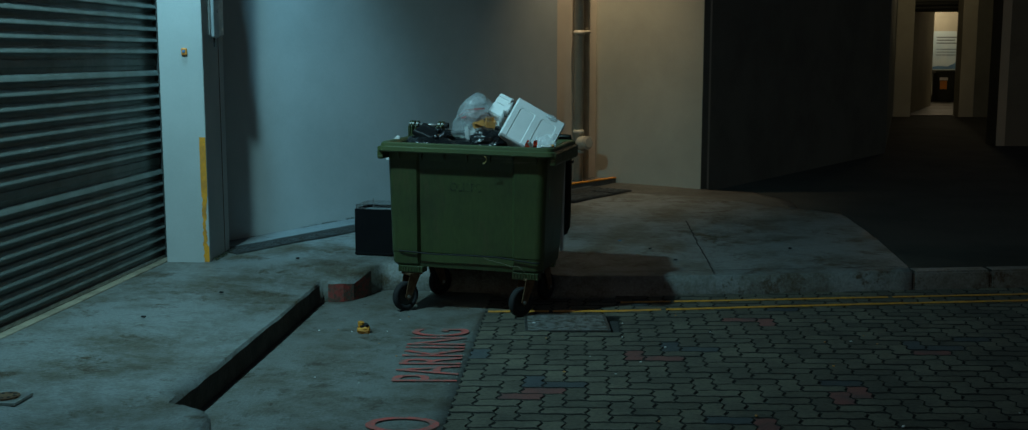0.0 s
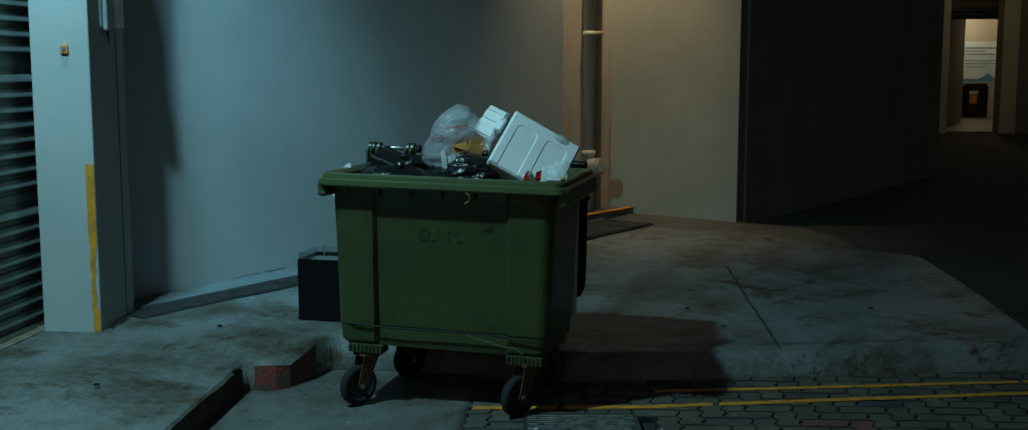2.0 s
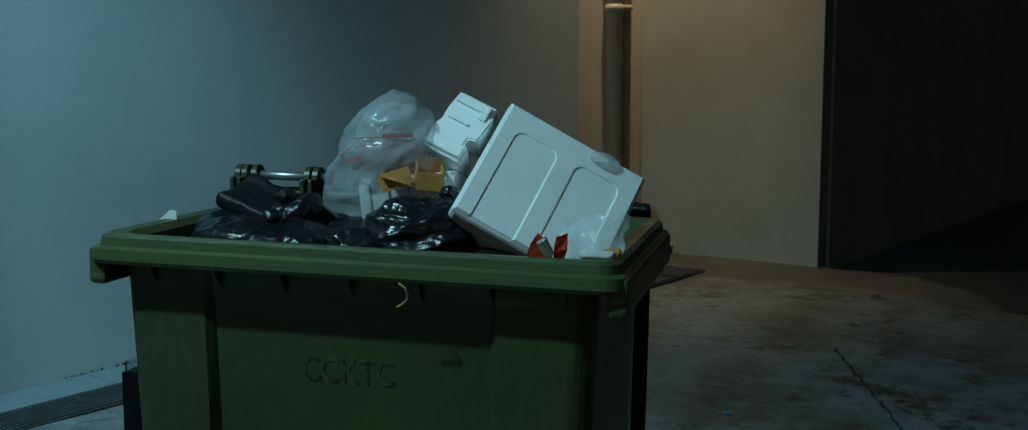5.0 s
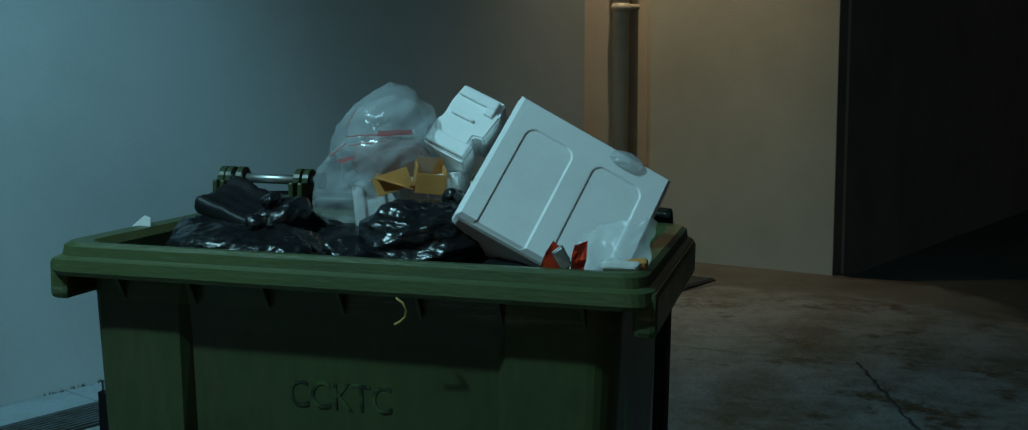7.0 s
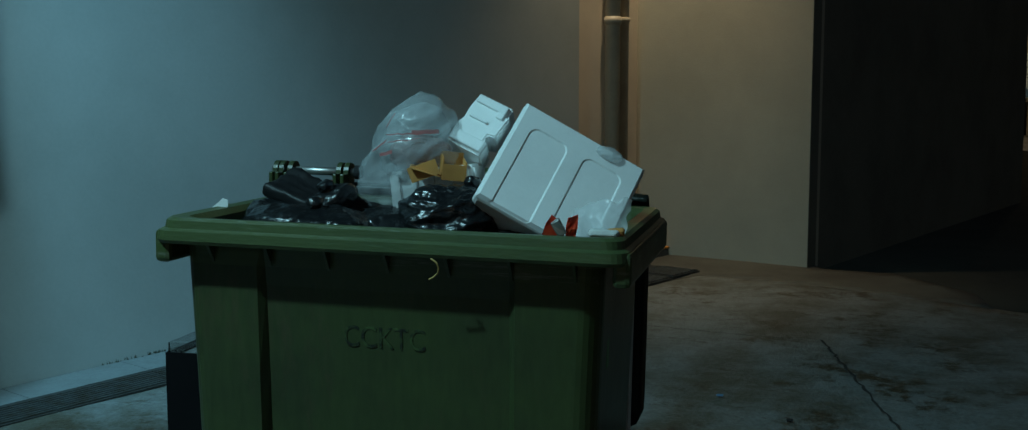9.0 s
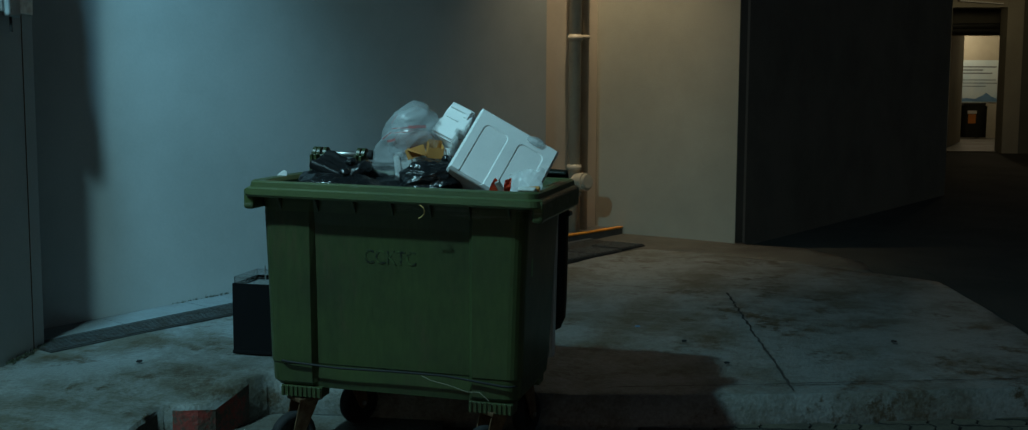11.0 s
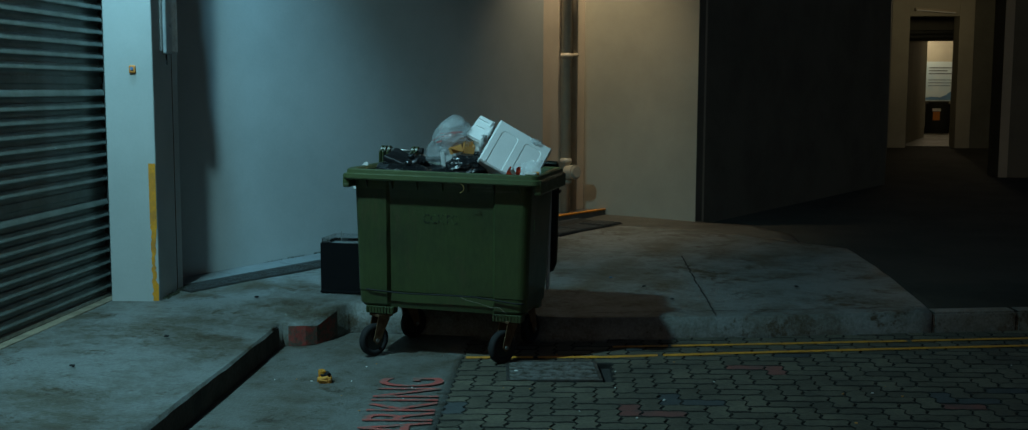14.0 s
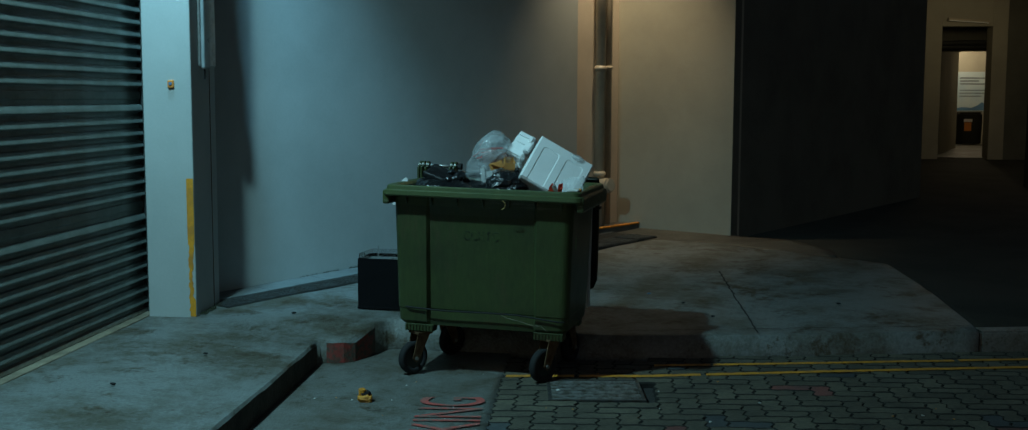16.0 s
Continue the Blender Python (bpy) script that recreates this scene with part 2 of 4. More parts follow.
def box(x0, x1, y0, y1, z0, z1, bevel=0.0, bm=None, m=None, segments=2):
    one = bmesh.new()
    bmesh.ops.create_cube(one, size=1)
    for v in one.verts:
        v.co = Vector((x0 + (v.co.x + 0.5) * (x1 - x0), y0 + (v.co.y + 0.5) * (y1 - y0), z0 + (v.co.z + 0.5) * (z1 - z0)))
    if bevel:
        bmesh.ops.bevel(one, geom=one.edges[:], offset=bevel, segments=segments, affect="EDGES", profile=0.5)
    if m is not None:
        bmesh.ops.transform(one, matrix=m, verts=one.verts)
    return merged(bm, one)


def merged(bm, one):
    if bm is None:
        return one
    me = bpy.data.meshes.new("tmp")
    one.to_mesh(me)
    one.free()
    bm.from_mesh(me)
    bpy.data.meshes.remove(me)
    return bm


def tube(a, b, r, bm=None, n=20, r2=None, bevel=0.0):
    a, b = Vector(a), Vector(b)
    one = bmesh.new()
    bmesh.ops.create_cone(one, cap_ends=True, segments=n, radius1=r, radius2=r if r2 is None else r2, depth=(b - a).length)
    if bevel:
        rims = [e for e in one.edges if abs(e.verts[0].co.z - e.verts[1].co.z) < 1e-5]
        bmesh.ops.bevel(one, geom=rims, offset=bevel, segments=2, affect="EDGES")
    turn = (b - a).to_track_quat("Z", "Y").to_matrix().to_4x4()
    bmesh.ops.transform(one, matrix=Matrix.Translation((a + b) / 2) @ turn, verts=one.verts)
    return merged(bm, one)


def prism(outline, z0, z1, bevel=0.0):
    """An upright block on an outline of (x, y)."""
    bm = bmesh.new()
    f = bm.faces.new([bm.verts.new((x, y, z0)) for x, y in outline])
    top = bmesh.ops.extrude_face_region(bm, geom=[f])
    for v in [g for g in top["geom"] if isinstance(g, bmesh.types.BMVert)]:
        v.co.z = z1
    if bevel:
        bmesh.ops.bevel(bm, geom=bm.edges[:], offset=bevel, segments=2, affect="EDGES")
    return bm


def apron_z(x, y):
    """The height of the concrete apron, which falls towards the road."""
    def step(v):
        v = min(max(v, 0), 1)
        return v * v * (3 - 2 * v)
    right = 0.14 + 0.028 * (max(y, 0.45) - 0.6)
    left = 0.15 + 0.05 * step((-1.22 - x) / 0.93)
    bump = 0.06 * step((0.6 - x) / 1.2) * step((y - 0.25) / 0.25)
    return left if y < 0.25 else max(left if x < -1.1 else 0, right + bump)


def sheet(name, outline, height, depth, material, pitch=0.16, bevel=0.011, rough=0.0):
    """Paving on an outline, cut into a fine net that follows height(x, y), with an edge of that depth."""
    bm = bmesh.new()
    bm.faces.new([bm.verts.new((x, y, 0)) for x, y in outline])
    xs, ys = [p[0] for p in outline], [p[1] for p in outline]
    for lo, hi, no in ((min(xs), max(xs), (1, 0, 0)), (min(ys), max(ys), (0, 1, 0))):
        v = lo + pitch
        while v < hi:
            bmesh.ops.bisect_plane(bm, geom=bm.verts[:] + bm.edges[:] + bm.faces[:], plane_co=[c * v for c in no], plane_no=no)
            v += pitch
    bmesh.ops.remove_doubles(bm, verts=bm.verts, dist=0.03)
    bmesh.ops.triangulate(bm, faces=bm.faces[:])
    edge = [e for e in bm.edges if e.is_boundary]
    made = bmesh.ops.extrude_edge_only(bm, edges=edge)
    low = {v for v in made["geom"] if isinstance(v, bmesh.types.BMVert)}
    for v in bm.verts:
        x, y = v.co.x, v.co.y
        v.co.z = height(x, y) + rough * noise.noise((x * 1.7, y * 1.7, 0.3))
        if v in low:
            v.co.z -= depth
    if bevel:
        rim = [e for e in edge if e.is_valid]
        bmesh.ops.bevel(bm, geom=rim, offset=bevel, segments=2, affect="EDGES")
    return tagged(obj(name, bm, material, True), kind="structure")


# directions of the turned block: along its long wall, and out of it
U, V = Vector((0.565, 0.825, 0)), Vector((0.825, -0.565, 0))
CORNER = Vector((0.262, 5.05, 0))      # where the long wall ends
JOINT = Vector((0.68, 5.77, 0))      # inner corner of the recess
OUTER = Vector((1.85, 5.16, 0))       # outer corner of the side wall


def along(p, q, out, z0, z1, bevel=0.0):
    """A wall block from p to q, its thickness going out on the given vector."""
    ps = [p, q, q + out, p + out]
    return prism([(v.x, v.y) for v in ps], z0, z1, bevel)


# ---- ground ----
bm = bmesh.new()
bmesh.ops.create_grid(bm, x_segments=60, y_segments=60, size=600)
for v in bm.verts:
    v.co.z = -0.035
tagged(obj("ground", bm, M_ROAD_BED), kind="structure", label="dark sandy bed under the paving")

KERB = [(-0.845, 0.64), (-0.79, 0.67), (-0.5, 0.65), (0.3, 0.60), (0.9, 0.60), (1.34, 0.655), (2.1, 0.78), (3.08, 0.97)]
APRON = [(-2.62, -7.5), (-0.90, -7.5), (-0.905, -2.98), (-0.915, -2.87), (-0.955, -2.79), (-1.02, -2.74), (-1.155, -2.672), (-1.172, -2.64), (-1.18, -1.2), (-1.193, 0.17), (-1.175, 0.228),
         (-1.10, 0.225), (-1.035, 0.24), (-0.975, 0.29), (-0.925, 0.40), (-0.895, 0.52)] + KERB + [(3.11, 2.4), (3.07, 3.56), (2.46, 4.05), (1.94, 4.38), (1.442, 4.67), (1.06, 4.77), (0.75, 4.42), (0.477, 4.02), (0.20, 4.6), (-0.1, 5.0), (-2.62, 1.30)]
sheet("pavement", APRON, apron_z, 0.2, M_APRON, rough=0.006)
tagged(bpy.data.objects["pavement"], label="stained grey concrete apron with a worn kerb edge")
sheet("concrete_slab", [(-1.45, -7.5), (0.183, -7.5), (-0.001, 0.06), (-0.01, 0.75), (-0.95, 0.75), (-1.45, 0.5)], lambda x, y: 0.0, 0.034, M_SLAB, pitch=0.2, bevel=0, rough=0.003)
tagged(bpy.data.objects["concrete_slab"], label="grey concrete slab with faded red lettering")
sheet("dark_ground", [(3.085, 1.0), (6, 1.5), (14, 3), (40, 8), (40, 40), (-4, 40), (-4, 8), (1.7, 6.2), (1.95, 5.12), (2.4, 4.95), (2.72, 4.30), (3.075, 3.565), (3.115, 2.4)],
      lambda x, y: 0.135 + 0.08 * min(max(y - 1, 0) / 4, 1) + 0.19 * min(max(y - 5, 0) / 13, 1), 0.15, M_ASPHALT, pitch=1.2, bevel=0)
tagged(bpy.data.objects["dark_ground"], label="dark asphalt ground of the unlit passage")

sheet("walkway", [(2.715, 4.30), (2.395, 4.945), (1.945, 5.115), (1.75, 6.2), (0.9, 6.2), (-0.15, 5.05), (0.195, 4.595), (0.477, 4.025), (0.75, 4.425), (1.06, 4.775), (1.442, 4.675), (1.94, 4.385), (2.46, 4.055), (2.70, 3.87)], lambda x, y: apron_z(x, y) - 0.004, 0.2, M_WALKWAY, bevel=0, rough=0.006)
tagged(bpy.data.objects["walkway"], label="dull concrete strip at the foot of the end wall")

# ---- walls ----
LEFT_END = CORNER - U * 4.6
tagged(obj("wall_long", along(LEFT_END, CORNER, -V * 0.18, 0, 6.5), M_WALL), kind="structure", label="pale grey painted plaster wall")
tagged(obj("wall_recess", along(JOINT - U * 1.2, JOINT + U * 0.3, -V * 0.2, 0, 6.5), M_RECESS), kind="structure", label="beige plaster wall behind the downpipe")
tagged(obj("wall_side", along(JOINT, OUTER, U * 0.18, 0, 6.5), M_WALL_BEIGE), kind="structure", label="beige plaster end wall")
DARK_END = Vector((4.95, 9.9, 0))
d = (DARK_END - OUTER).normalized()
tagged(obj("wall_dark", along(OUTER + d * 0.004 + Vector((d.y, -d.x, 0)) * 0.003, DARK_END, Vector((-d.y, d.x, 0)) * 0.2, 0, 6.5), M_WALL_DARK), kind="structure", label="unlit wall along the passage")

# pillar between shutter and long wall
tagged(obj("pillar", box(-2.458, -2.128, 0.615, 1.075, 0.1, 6.5, 0.008), M_WALL), kind="structure", label="pale painted concrete pillar with a yellow stripe")

# yellow stripe, worn towards the foot
rng = random.Random(5)
pillar = bpy.data.objects["pillar"]
bm = bmesh.new()
rows, z = [], 0.205
while z < 1.135:
    wear = 0.0 if z > 0.70 or z < 0.32 else 0.016 * min((0.75 - z) / 0.2, 1)
    rows.append((z, -2.177 + 0.012 * rng.random() * (z < 0.75), -2.130 - wear * (0.55 + 0.8 * rng.random())))
    z += 0.016
for (za, la, ra), (zb, lb, rb) in zip(rows, rows[1:]):
    q = [bm.verts.new(p) for p in ((la, 0.6125, za), (ra, 0.6125, za), (rb, 0.6125, zb), (lb, 0.6125, zb))]
    bm.faces.new(q)
bmesh.ops.remove_doubles(bm, verts=bm.verts, dist=1e-4)
part("painted_stripe", bm, M_YELLOW, pillar, "yellow painted stripe, worn near the foot")
part("corner_bead", box(-2.1277, -2.125, 0.955, 0.960, 0.2, 3.2), M_RUST, pillar, "rust-stained vertical joint")

# wall and guide round the roller shutter
tagged(obj("wall_left", box(-3.0, -2.53, -9, 0.60, 3.9, 6.5), M_WALL), kind="structure", label="pale painted wall over the shutter")
tagged(obj("wall_left_near", box(-3.0, -2.53, -9, -6.2, 0.1, 3.9), M_WALL), kind="structure", label="pale painted wall beside the shutter")
tagged(obj("door_sill", box(-2.66, -2.4605, -6.2, 0.80, 0.10, 0.206, 0.004), M_SILL), kind="structure", label="thin tan mortar sill under the shutter")
shutter = thing("roller_shutter", pose(-2.545, -0.035, 0.236), "closed grey steel roller shutter with curved slats", "roller shutter")
PITCH = 0.0817
PROFILE = [(-0.014, 0.0), (-0.008, 0.0005), (-0.009, 0.016), (-0.004, 0.026), (0.010, 0.0305), (0.019, 0.033), (0.0215, 0.037), (0.021, 0.042), (0.016, 0.058), (0.011, 0.070), (0.0085, 0.0745), (0.004, 0.0768), (-0.006, 0.0772), (-0.014, 0.0775)]


def slat_mesh(flat):
    bm = bmesh.new()
    ring = []
    for y in (-6.2, 0.80):
        ring.append([bm.verts.new((x * (0.35 if flat else 1), y, z * PITCH / 0.078)) for x, z in PROFILE])
    a, b = ring
    for k in range(len(a) - 1):
        bm.faces.new((a[k], a[k + 1], b[k + 1], b[k]))
    bm.faces.new((a[0], b[0], b[-1], a[-1]))
    bm.faces.new(a)
    bm.faces.new(b)
    return bm


for k in range(45):
    flat = k in (17, 8)
    if k == 0:
        first = part("slat", slat_mesh(False), M_SHUTTER, shutter)
    elif flat:
        part("slat", slat_mesh(True), M_SHUTTER, shutter).location.z = k * PITCH
    else:
        ob = new("slat", first.data)
        ob.parent = shutter
        ob.location.z = k * PITCH
# rail coloured dark to stand for the shadowed gap beside the pillar
part("guide_rail", box(-0.03, 0.06, 0.802, 0.848, -0.03, 3.75, 0.004), M_GUIDE, shutter, "steel guide channel, darkened for the shaded gap")
part("bottom_bar", box(-0.015, 0.018, -6.2, 0.80, -0.028, -0.002, 0.004), M_STEEL, shutter)

# drain along the long wall
drain = thing("wall_drain", pose(0, 0, 0), "blue-grey covered drain channel along the wall foot", "drain")
A0 = CORNER - U * 4.70


def draped(p, q, w0, w1, lift, thick=0.03):
    """A plate from p to q, between two distances out of the wall, that lies on the apron."""
    bm = bmesh.new()
    rows = []
    for i in range(5):
        a = p + (q - p) * (i / 4)
        cols = [a + V * (w0 + (w1 - w0) * f) for f in ((0, 0.5, 1) if w1 - w0 > 0.05 else (0, 1))]
        rows.append([bm.verts.new((c.x, c.y, apron_z(c.x, c.y) + lift)) for c in cols])
    for a, b in zip(rows, rows[1:]):
        for k in range(len(a) - 1):
            bm.faces.new((a[k], a[k + 1], b[k + 1], b[k]))
    made = bmesh.ops.extrude_face_region(bm, geom=bm.faces[:])
    for v in made["geom"]:
        if isinstance(v, bmesh.types.BMVert):
            v.co.z -= thick
    return bm


for k in range(9):
    p = A0 + U * (0.56 * k)
    q = p + U * 0.555
    part("sloped_cover", draped(p, q, 0.004, 0.235, 0.016), M_DRAIN, drain)
    part("channel", draped(p, q, 0.238, 0.455, 0.007), M_ROAD_BED, drain, "dark channel under the bars")
    for i in range(8):
        w = 0.242 + 0.0265 * i
        part("grating_bar", draped(p, q, w, w + 0.014, 0.013, 0.012), M_GRATE, drain)

# ---- downpipe in the recess ----
pipe = thing("downpipe", pose(0, 0, 0), "cream painted drainpipe with a thin pipe clamped beside it", "pipe")
P1 = JOINT - U * 0.455 + V * 0.085
P2 = JOINT - U * 0.28 + V * 0.065
part("main_pipe", tube((P1.x, P1.y, 0.3), (P1.x, P1.y, 6), 0.052, n=28), M_PIPE, pipe, smooth=True)
part("thin_pipe", tube((P2.x, P2.y, 0.3), (P2.x, P2.y, 6), 0.034, n=24), M_PIPE, pipe, smooth=True)
for zc in (1.975, 0.875, 3.6):
    part("coupling", tube((P1.x, P1.y, zc - 0.03), (P1.x, P1.y, zc + 0.03), 0.064, n=28, bevel=0.008), M_PIPE, pipe, smooth=True)
part("clamp", tube((P1.x, P1.y, 1.985), (P2.x + 0.03, P2.y - 0.01, 1.99), 0.018, n=12), M_PIPE, pipe)
part("coupling", tube((P1.x, P1.y, 0.62), (P1.x, P1.y, 0.69), 0.066, n=28, bevel=0.01), M_PIPE, pipe, smooth=True)
inspect = tube((P1.x + 0.02, P1.y - 0.03, 0.75), (P1.x + 0.115, P1.y - 0.125, 0.765), 0.078, n=28, bevel=0.012)
inspect = tube((P1.x + 0.10, P1.y - 0.11, 0.763), (P1.x + 0.125, P1.y - 0.135, 0.767), 0.062, inspect, n=28, bevel=0.006)
part("inspection_cap", inspect, M_PIPE, pipe, smooth=False)

step = tagged(obj("entrance_step", along(JOINT - U * 1.5 + V * 0.004, JOINT + U * 0.02 + V * 0.004, V * 0.275, 0.1, 0.325, 0.006), M_STEP), "dark painted concrete step with a yellow nosing", "step")
part("nosing", along(JOINT - U * 1.5 + V * 0.225, JOINT + U * 0.03 + V * 0.225, V * 0.058, 0.326, 0.340, 0.004), M_YELLOW, step, "yellow painted nosing")

grid2 = thing("floor_grating", pose(0, 0, 0), "dark cast floor grating in front of the step", "drain grating")
G0 = CORNER - U * 0.70 + V * 0.455
for k in range(-2, 3):
    p = G0 + U * (0.36 * k)
    zz = apron_z((p + U * 0.17).x, (p + U * 0.17).y) + 0.012
    part("frame", prism([(v.x, v.y) for v in (p, p + U * 0.345, p + U * 0.345 + V * 0.30, p + V * 0.30)], zz - 0.03, zz - 0.004), M_ROAD_BED, grid2)
    for i in range(8):
        w = U * (0.015 + 0.042 * i)
        part("bar", prism([(v.x, v.y) for v in (p + w, p + w + U * 0.022, p + w + U * 0.022 + V * 0.29, p + w + V * 0.29)], zz - 0.004, zz + 0.006), M_GRATE, grid2)

# call button and meter box on the pillar
button = thing("call_button", pose(-2.262, 0.615, 1.757), "small orange call button with a blue centre on the pillar", "button")
part("plate", box(-0.022, 0.022, -0.016, 0, -0.026, 0.026, 0.007), M_ORANGE, button)
part("push", tube((0, -0.014, 0.003), (0, -0.021, 0.003), 0.011, n=16), M_BLUE, button, "dark blue push button")
meter = thing("wall_box", pose(-2.128, 0.77, 1.86), "grey cover box with a clear front on the pillar's side", "wall box")
part("cover", box(0, 0.040, 0.0, 0.12, 0.0, 1.08, 0.012), M_COVER, meter)
part("back_plate", box(0, 0.018, -0.02, 0.28, 0.02, 1.06, 0.004), M_STEEL, meter)
part("cable", tube((0.02, 0.05, 0.004), (0.02, 0.052, -0.07), 0.007, n=8), M_RUBBER, meter)

# ---- the refuse bin ----
def rounded(hx, hy, r, n=6, cx=0.0, cy=0.0, recess=0.0, r0=-0.33, r1=0.31):
    """A rounded outline, from the front right corner round; recess: how far the middle of the front lies back."""
    pts = []
    for sx, sy, a0 in ((1, 1, 0), (-1, 1, 90), (-1, -1, 180), (1, -1, 270)):
        for k in range(n + 1):
            a = radians(a0 + 90 * k / n)
            pts.append((cx + sx * (hx - r) + r * math.cos(a), cy + sy * (hy - r) + r * math.sin(a)))
        if sx == -1 and sy == -1:
            y = cy - hy
            pts += [(r0 - 0.006, y), (r0 + 0.012, y + recess), (r0 + 0.1, y + recess), (0.5 * (r0 + r1), y + recess), (r1 - 0.1, y + recess), (r1 - 0.012, y + recess), (r1 + 0.006, y)]
    return pts


def loft(rings, close=False, cap0=False, cap1=False):
    bm = bmesh.new()
    made = [[bm.verts.new(p) for p in ring] for ring in rings]
    pairs = list(zip(made, made[1:])) + ([(made[-1], made[0])] if close else [])
    for a, b in pairs:
        for k in range(len(a)):
            j = (k + 1) % len(a)
            bm.faces.new((a[k], a[j], b[j], b[k]))
    if cap0:
        bm.faces.new(made[0])
    if cap1:
        bm.faces.new(made[-1])
    return bm


BIN = pose(-0.072, 0.204, 0, 0, 1.1, -9.5)
refuse = thing("refuse_bin", BIN, "large green plastic four-wheeled refuse bin, open and overfull", "refuse bin")
rings = []
for z, hx, hy, r, rec in ((0.300, 0.40, 0.20, 0.05, 0.0), (0.302, 0.465, 0.268, 0.05, 0.006), (0.325, 0.486, 0.288, 0.055, 0.02), (0.40, 0.492, 0.294, 0.055, 0.028),
                          (0.405, 0.495, 0.298, 0.055, 0.028), (0.75, 0.515, 0.318, 0.055, 0.024), (0.98, 0.530, 0.332, 0.055, 0.018), (1.03, 0.533, 0.335, 0.055, 0.012), (1.10, 0.538, 0.340, 0.055, 0.0)):
    rings.append([(x, y, z) for x, y in rounded(hx + 0.012 + 0.035 * (1.1 - z), hy, r, cx=-0.012, recess=rec, r0=-0.345, r1=0.318)])
for z, hx, hy in ((1.10, 0.520, 0.322), (1.0, 0.512, 0.302), (0.80, 0.50, 0.27)):
    rings.append([(x, y, z) for x, y in rounded(hx, hy, 0.05)])
body = part("body", loft(rings, cap0=True, cap1=True), M_BIN, refuse, smooth=False)
body.data.materials.append(M_BIN_RIM)
for face in body.data.polygons:
    face.material_index = 1 if face.center.z > 1.045 else 0
rim = [(0.524, 0.332, 1.08), (0.532, 0.342, 1.135), (0.547, 0.356, 1.150), (0.579, 0.386, 1.152), (0.589, 0.394, 1.145), (0.592, 0.397, 1.126), (0.603, 0.410, 1.120), (0.606, 0.413, 1.097), (0.600, 0.408, 1.088), (0.580, 0.388, 1.095)]
part("rim", loft([[(x, y, z) for x, y in rounded(hx, hy, 0.05)] for hx, hy, z in rim], close=True), M_RIM, refuse, "scuffed green rim")
for s in (-1, 1):
    part("end_flange", box(s * 0.588 - 0.022, s * 0.588 + 0.022, -0.385, 0.37, 1.035, 1.12, 0.012), M_BIN_RIM, refuse)
part("lift_bracket", box(-0.575, -0.535, -0.20, -0.13, 0.86, 1.04, 0.008), M_BIN, refuse)
for k in range(7):
    x = -0.47 + 0.157 * k
    gus = prism([(-0.378, 1.096), (-0.338, 1.096), (-0.332, 1.03)], -0.004, 0.004)
    bmesh.ops.transform(gus, matrix=Matrix(((0, 0, 1, x), (1, 0, 0, 0), (0, 1, 0, 0), (0, 0, 0, 1))), verts=gus.verts)
    part("gusset", gus, M_BIN, refuse)
for sx in (-1, 1):
    for sy in (-1, 1):
        part("corner_foot", box(sx * 0.40 - 0.09, sx * 0.40 + 0.09, sy * 0.245 - 0.042, sy * 0.245 + 0.042, 0.262, 0.306, 0.004), M_BIN, refuse)
        for i in range(9):
            x = sx * 0.40 - 0.08 + 0.02 * i
            part("foot_rib", box(x - 0.004, x + 0.004, sy * 0.288 - 0.006, sy * 0.288 + 0.006, 0.264, 0.304), M_BIN, refuse)


def castor(x, y, turn):
    c = part("castor", box(-0.055, 0.055, -0.05, 0.05, 0.246, 0.262, 0.003), M_RUST, refuse, "rusty swivel castor with a black tyre")
    c.matrix_local = pose(x + 0.003, y, x * 0.019, 0, -1.1, turn)
    fork = None
    for s in (-1, 1):
        one = prism([(-0.045, 0.246), (0.045, 0.246), (0.078, 0.10), (0.05, 0.075), (0.03, 0.09)], s * 0.034 - 0.003, s * 0.034 + 0.003)
        bmesh.ops.transform(one, matrix=Matrix(((1, 0, 0, 0), (0, 0, 1, 0), (0, 1, 0, 0), (0, 0, 0, 1))), verts=one.verts)
        fork = merged(fork, one)
    part("fork", fork, M_RUST, c, "rusty steel fork")
    bm = bmesh.new()
    prof = [(0.062, -0.020), (0.088, -0.024), (0.098, -0.016), (0.101, 0), (0.098, 0.016), (0.088, 0.024), (0.062, 0.020)]
    made = [[bm.verts.new((0.052 + r * math.cos(a), w, 0.101 + r * math.sin(a))) for r, w in prof] for a in [2 * math.pi * k / 36 for k in range(36)]]
    for k in range(36):
        a, b = made[k], made[(k + 1) % 36]
        for i in range(len(prof)):
            j = (i + 1) % len(prof)
            bm.faces.new((a[i], a[j], b[j], b[i]))
    part("tyre", bm, M_RUBBER, c, "worn black rubber tyre", smooth=True)
    part("hub", tube((0.052, -0.017, 0.101), (0.052, 0.017, 0.101), 0.063, n=24, bevel=0.004), M_BIN_DARK, c)
    part("axle_bolt", tube((0.052, -0.044, 0.101), (0.052, 0.044, 0.101), 0.011, n=10), M_STEEL, c)


castor(-0.415, -0.235, 236)
castor(0.395, -0.235, 238)
castor(-0.40, 0.245, 60)
castor(0.40, 0.245, 75)

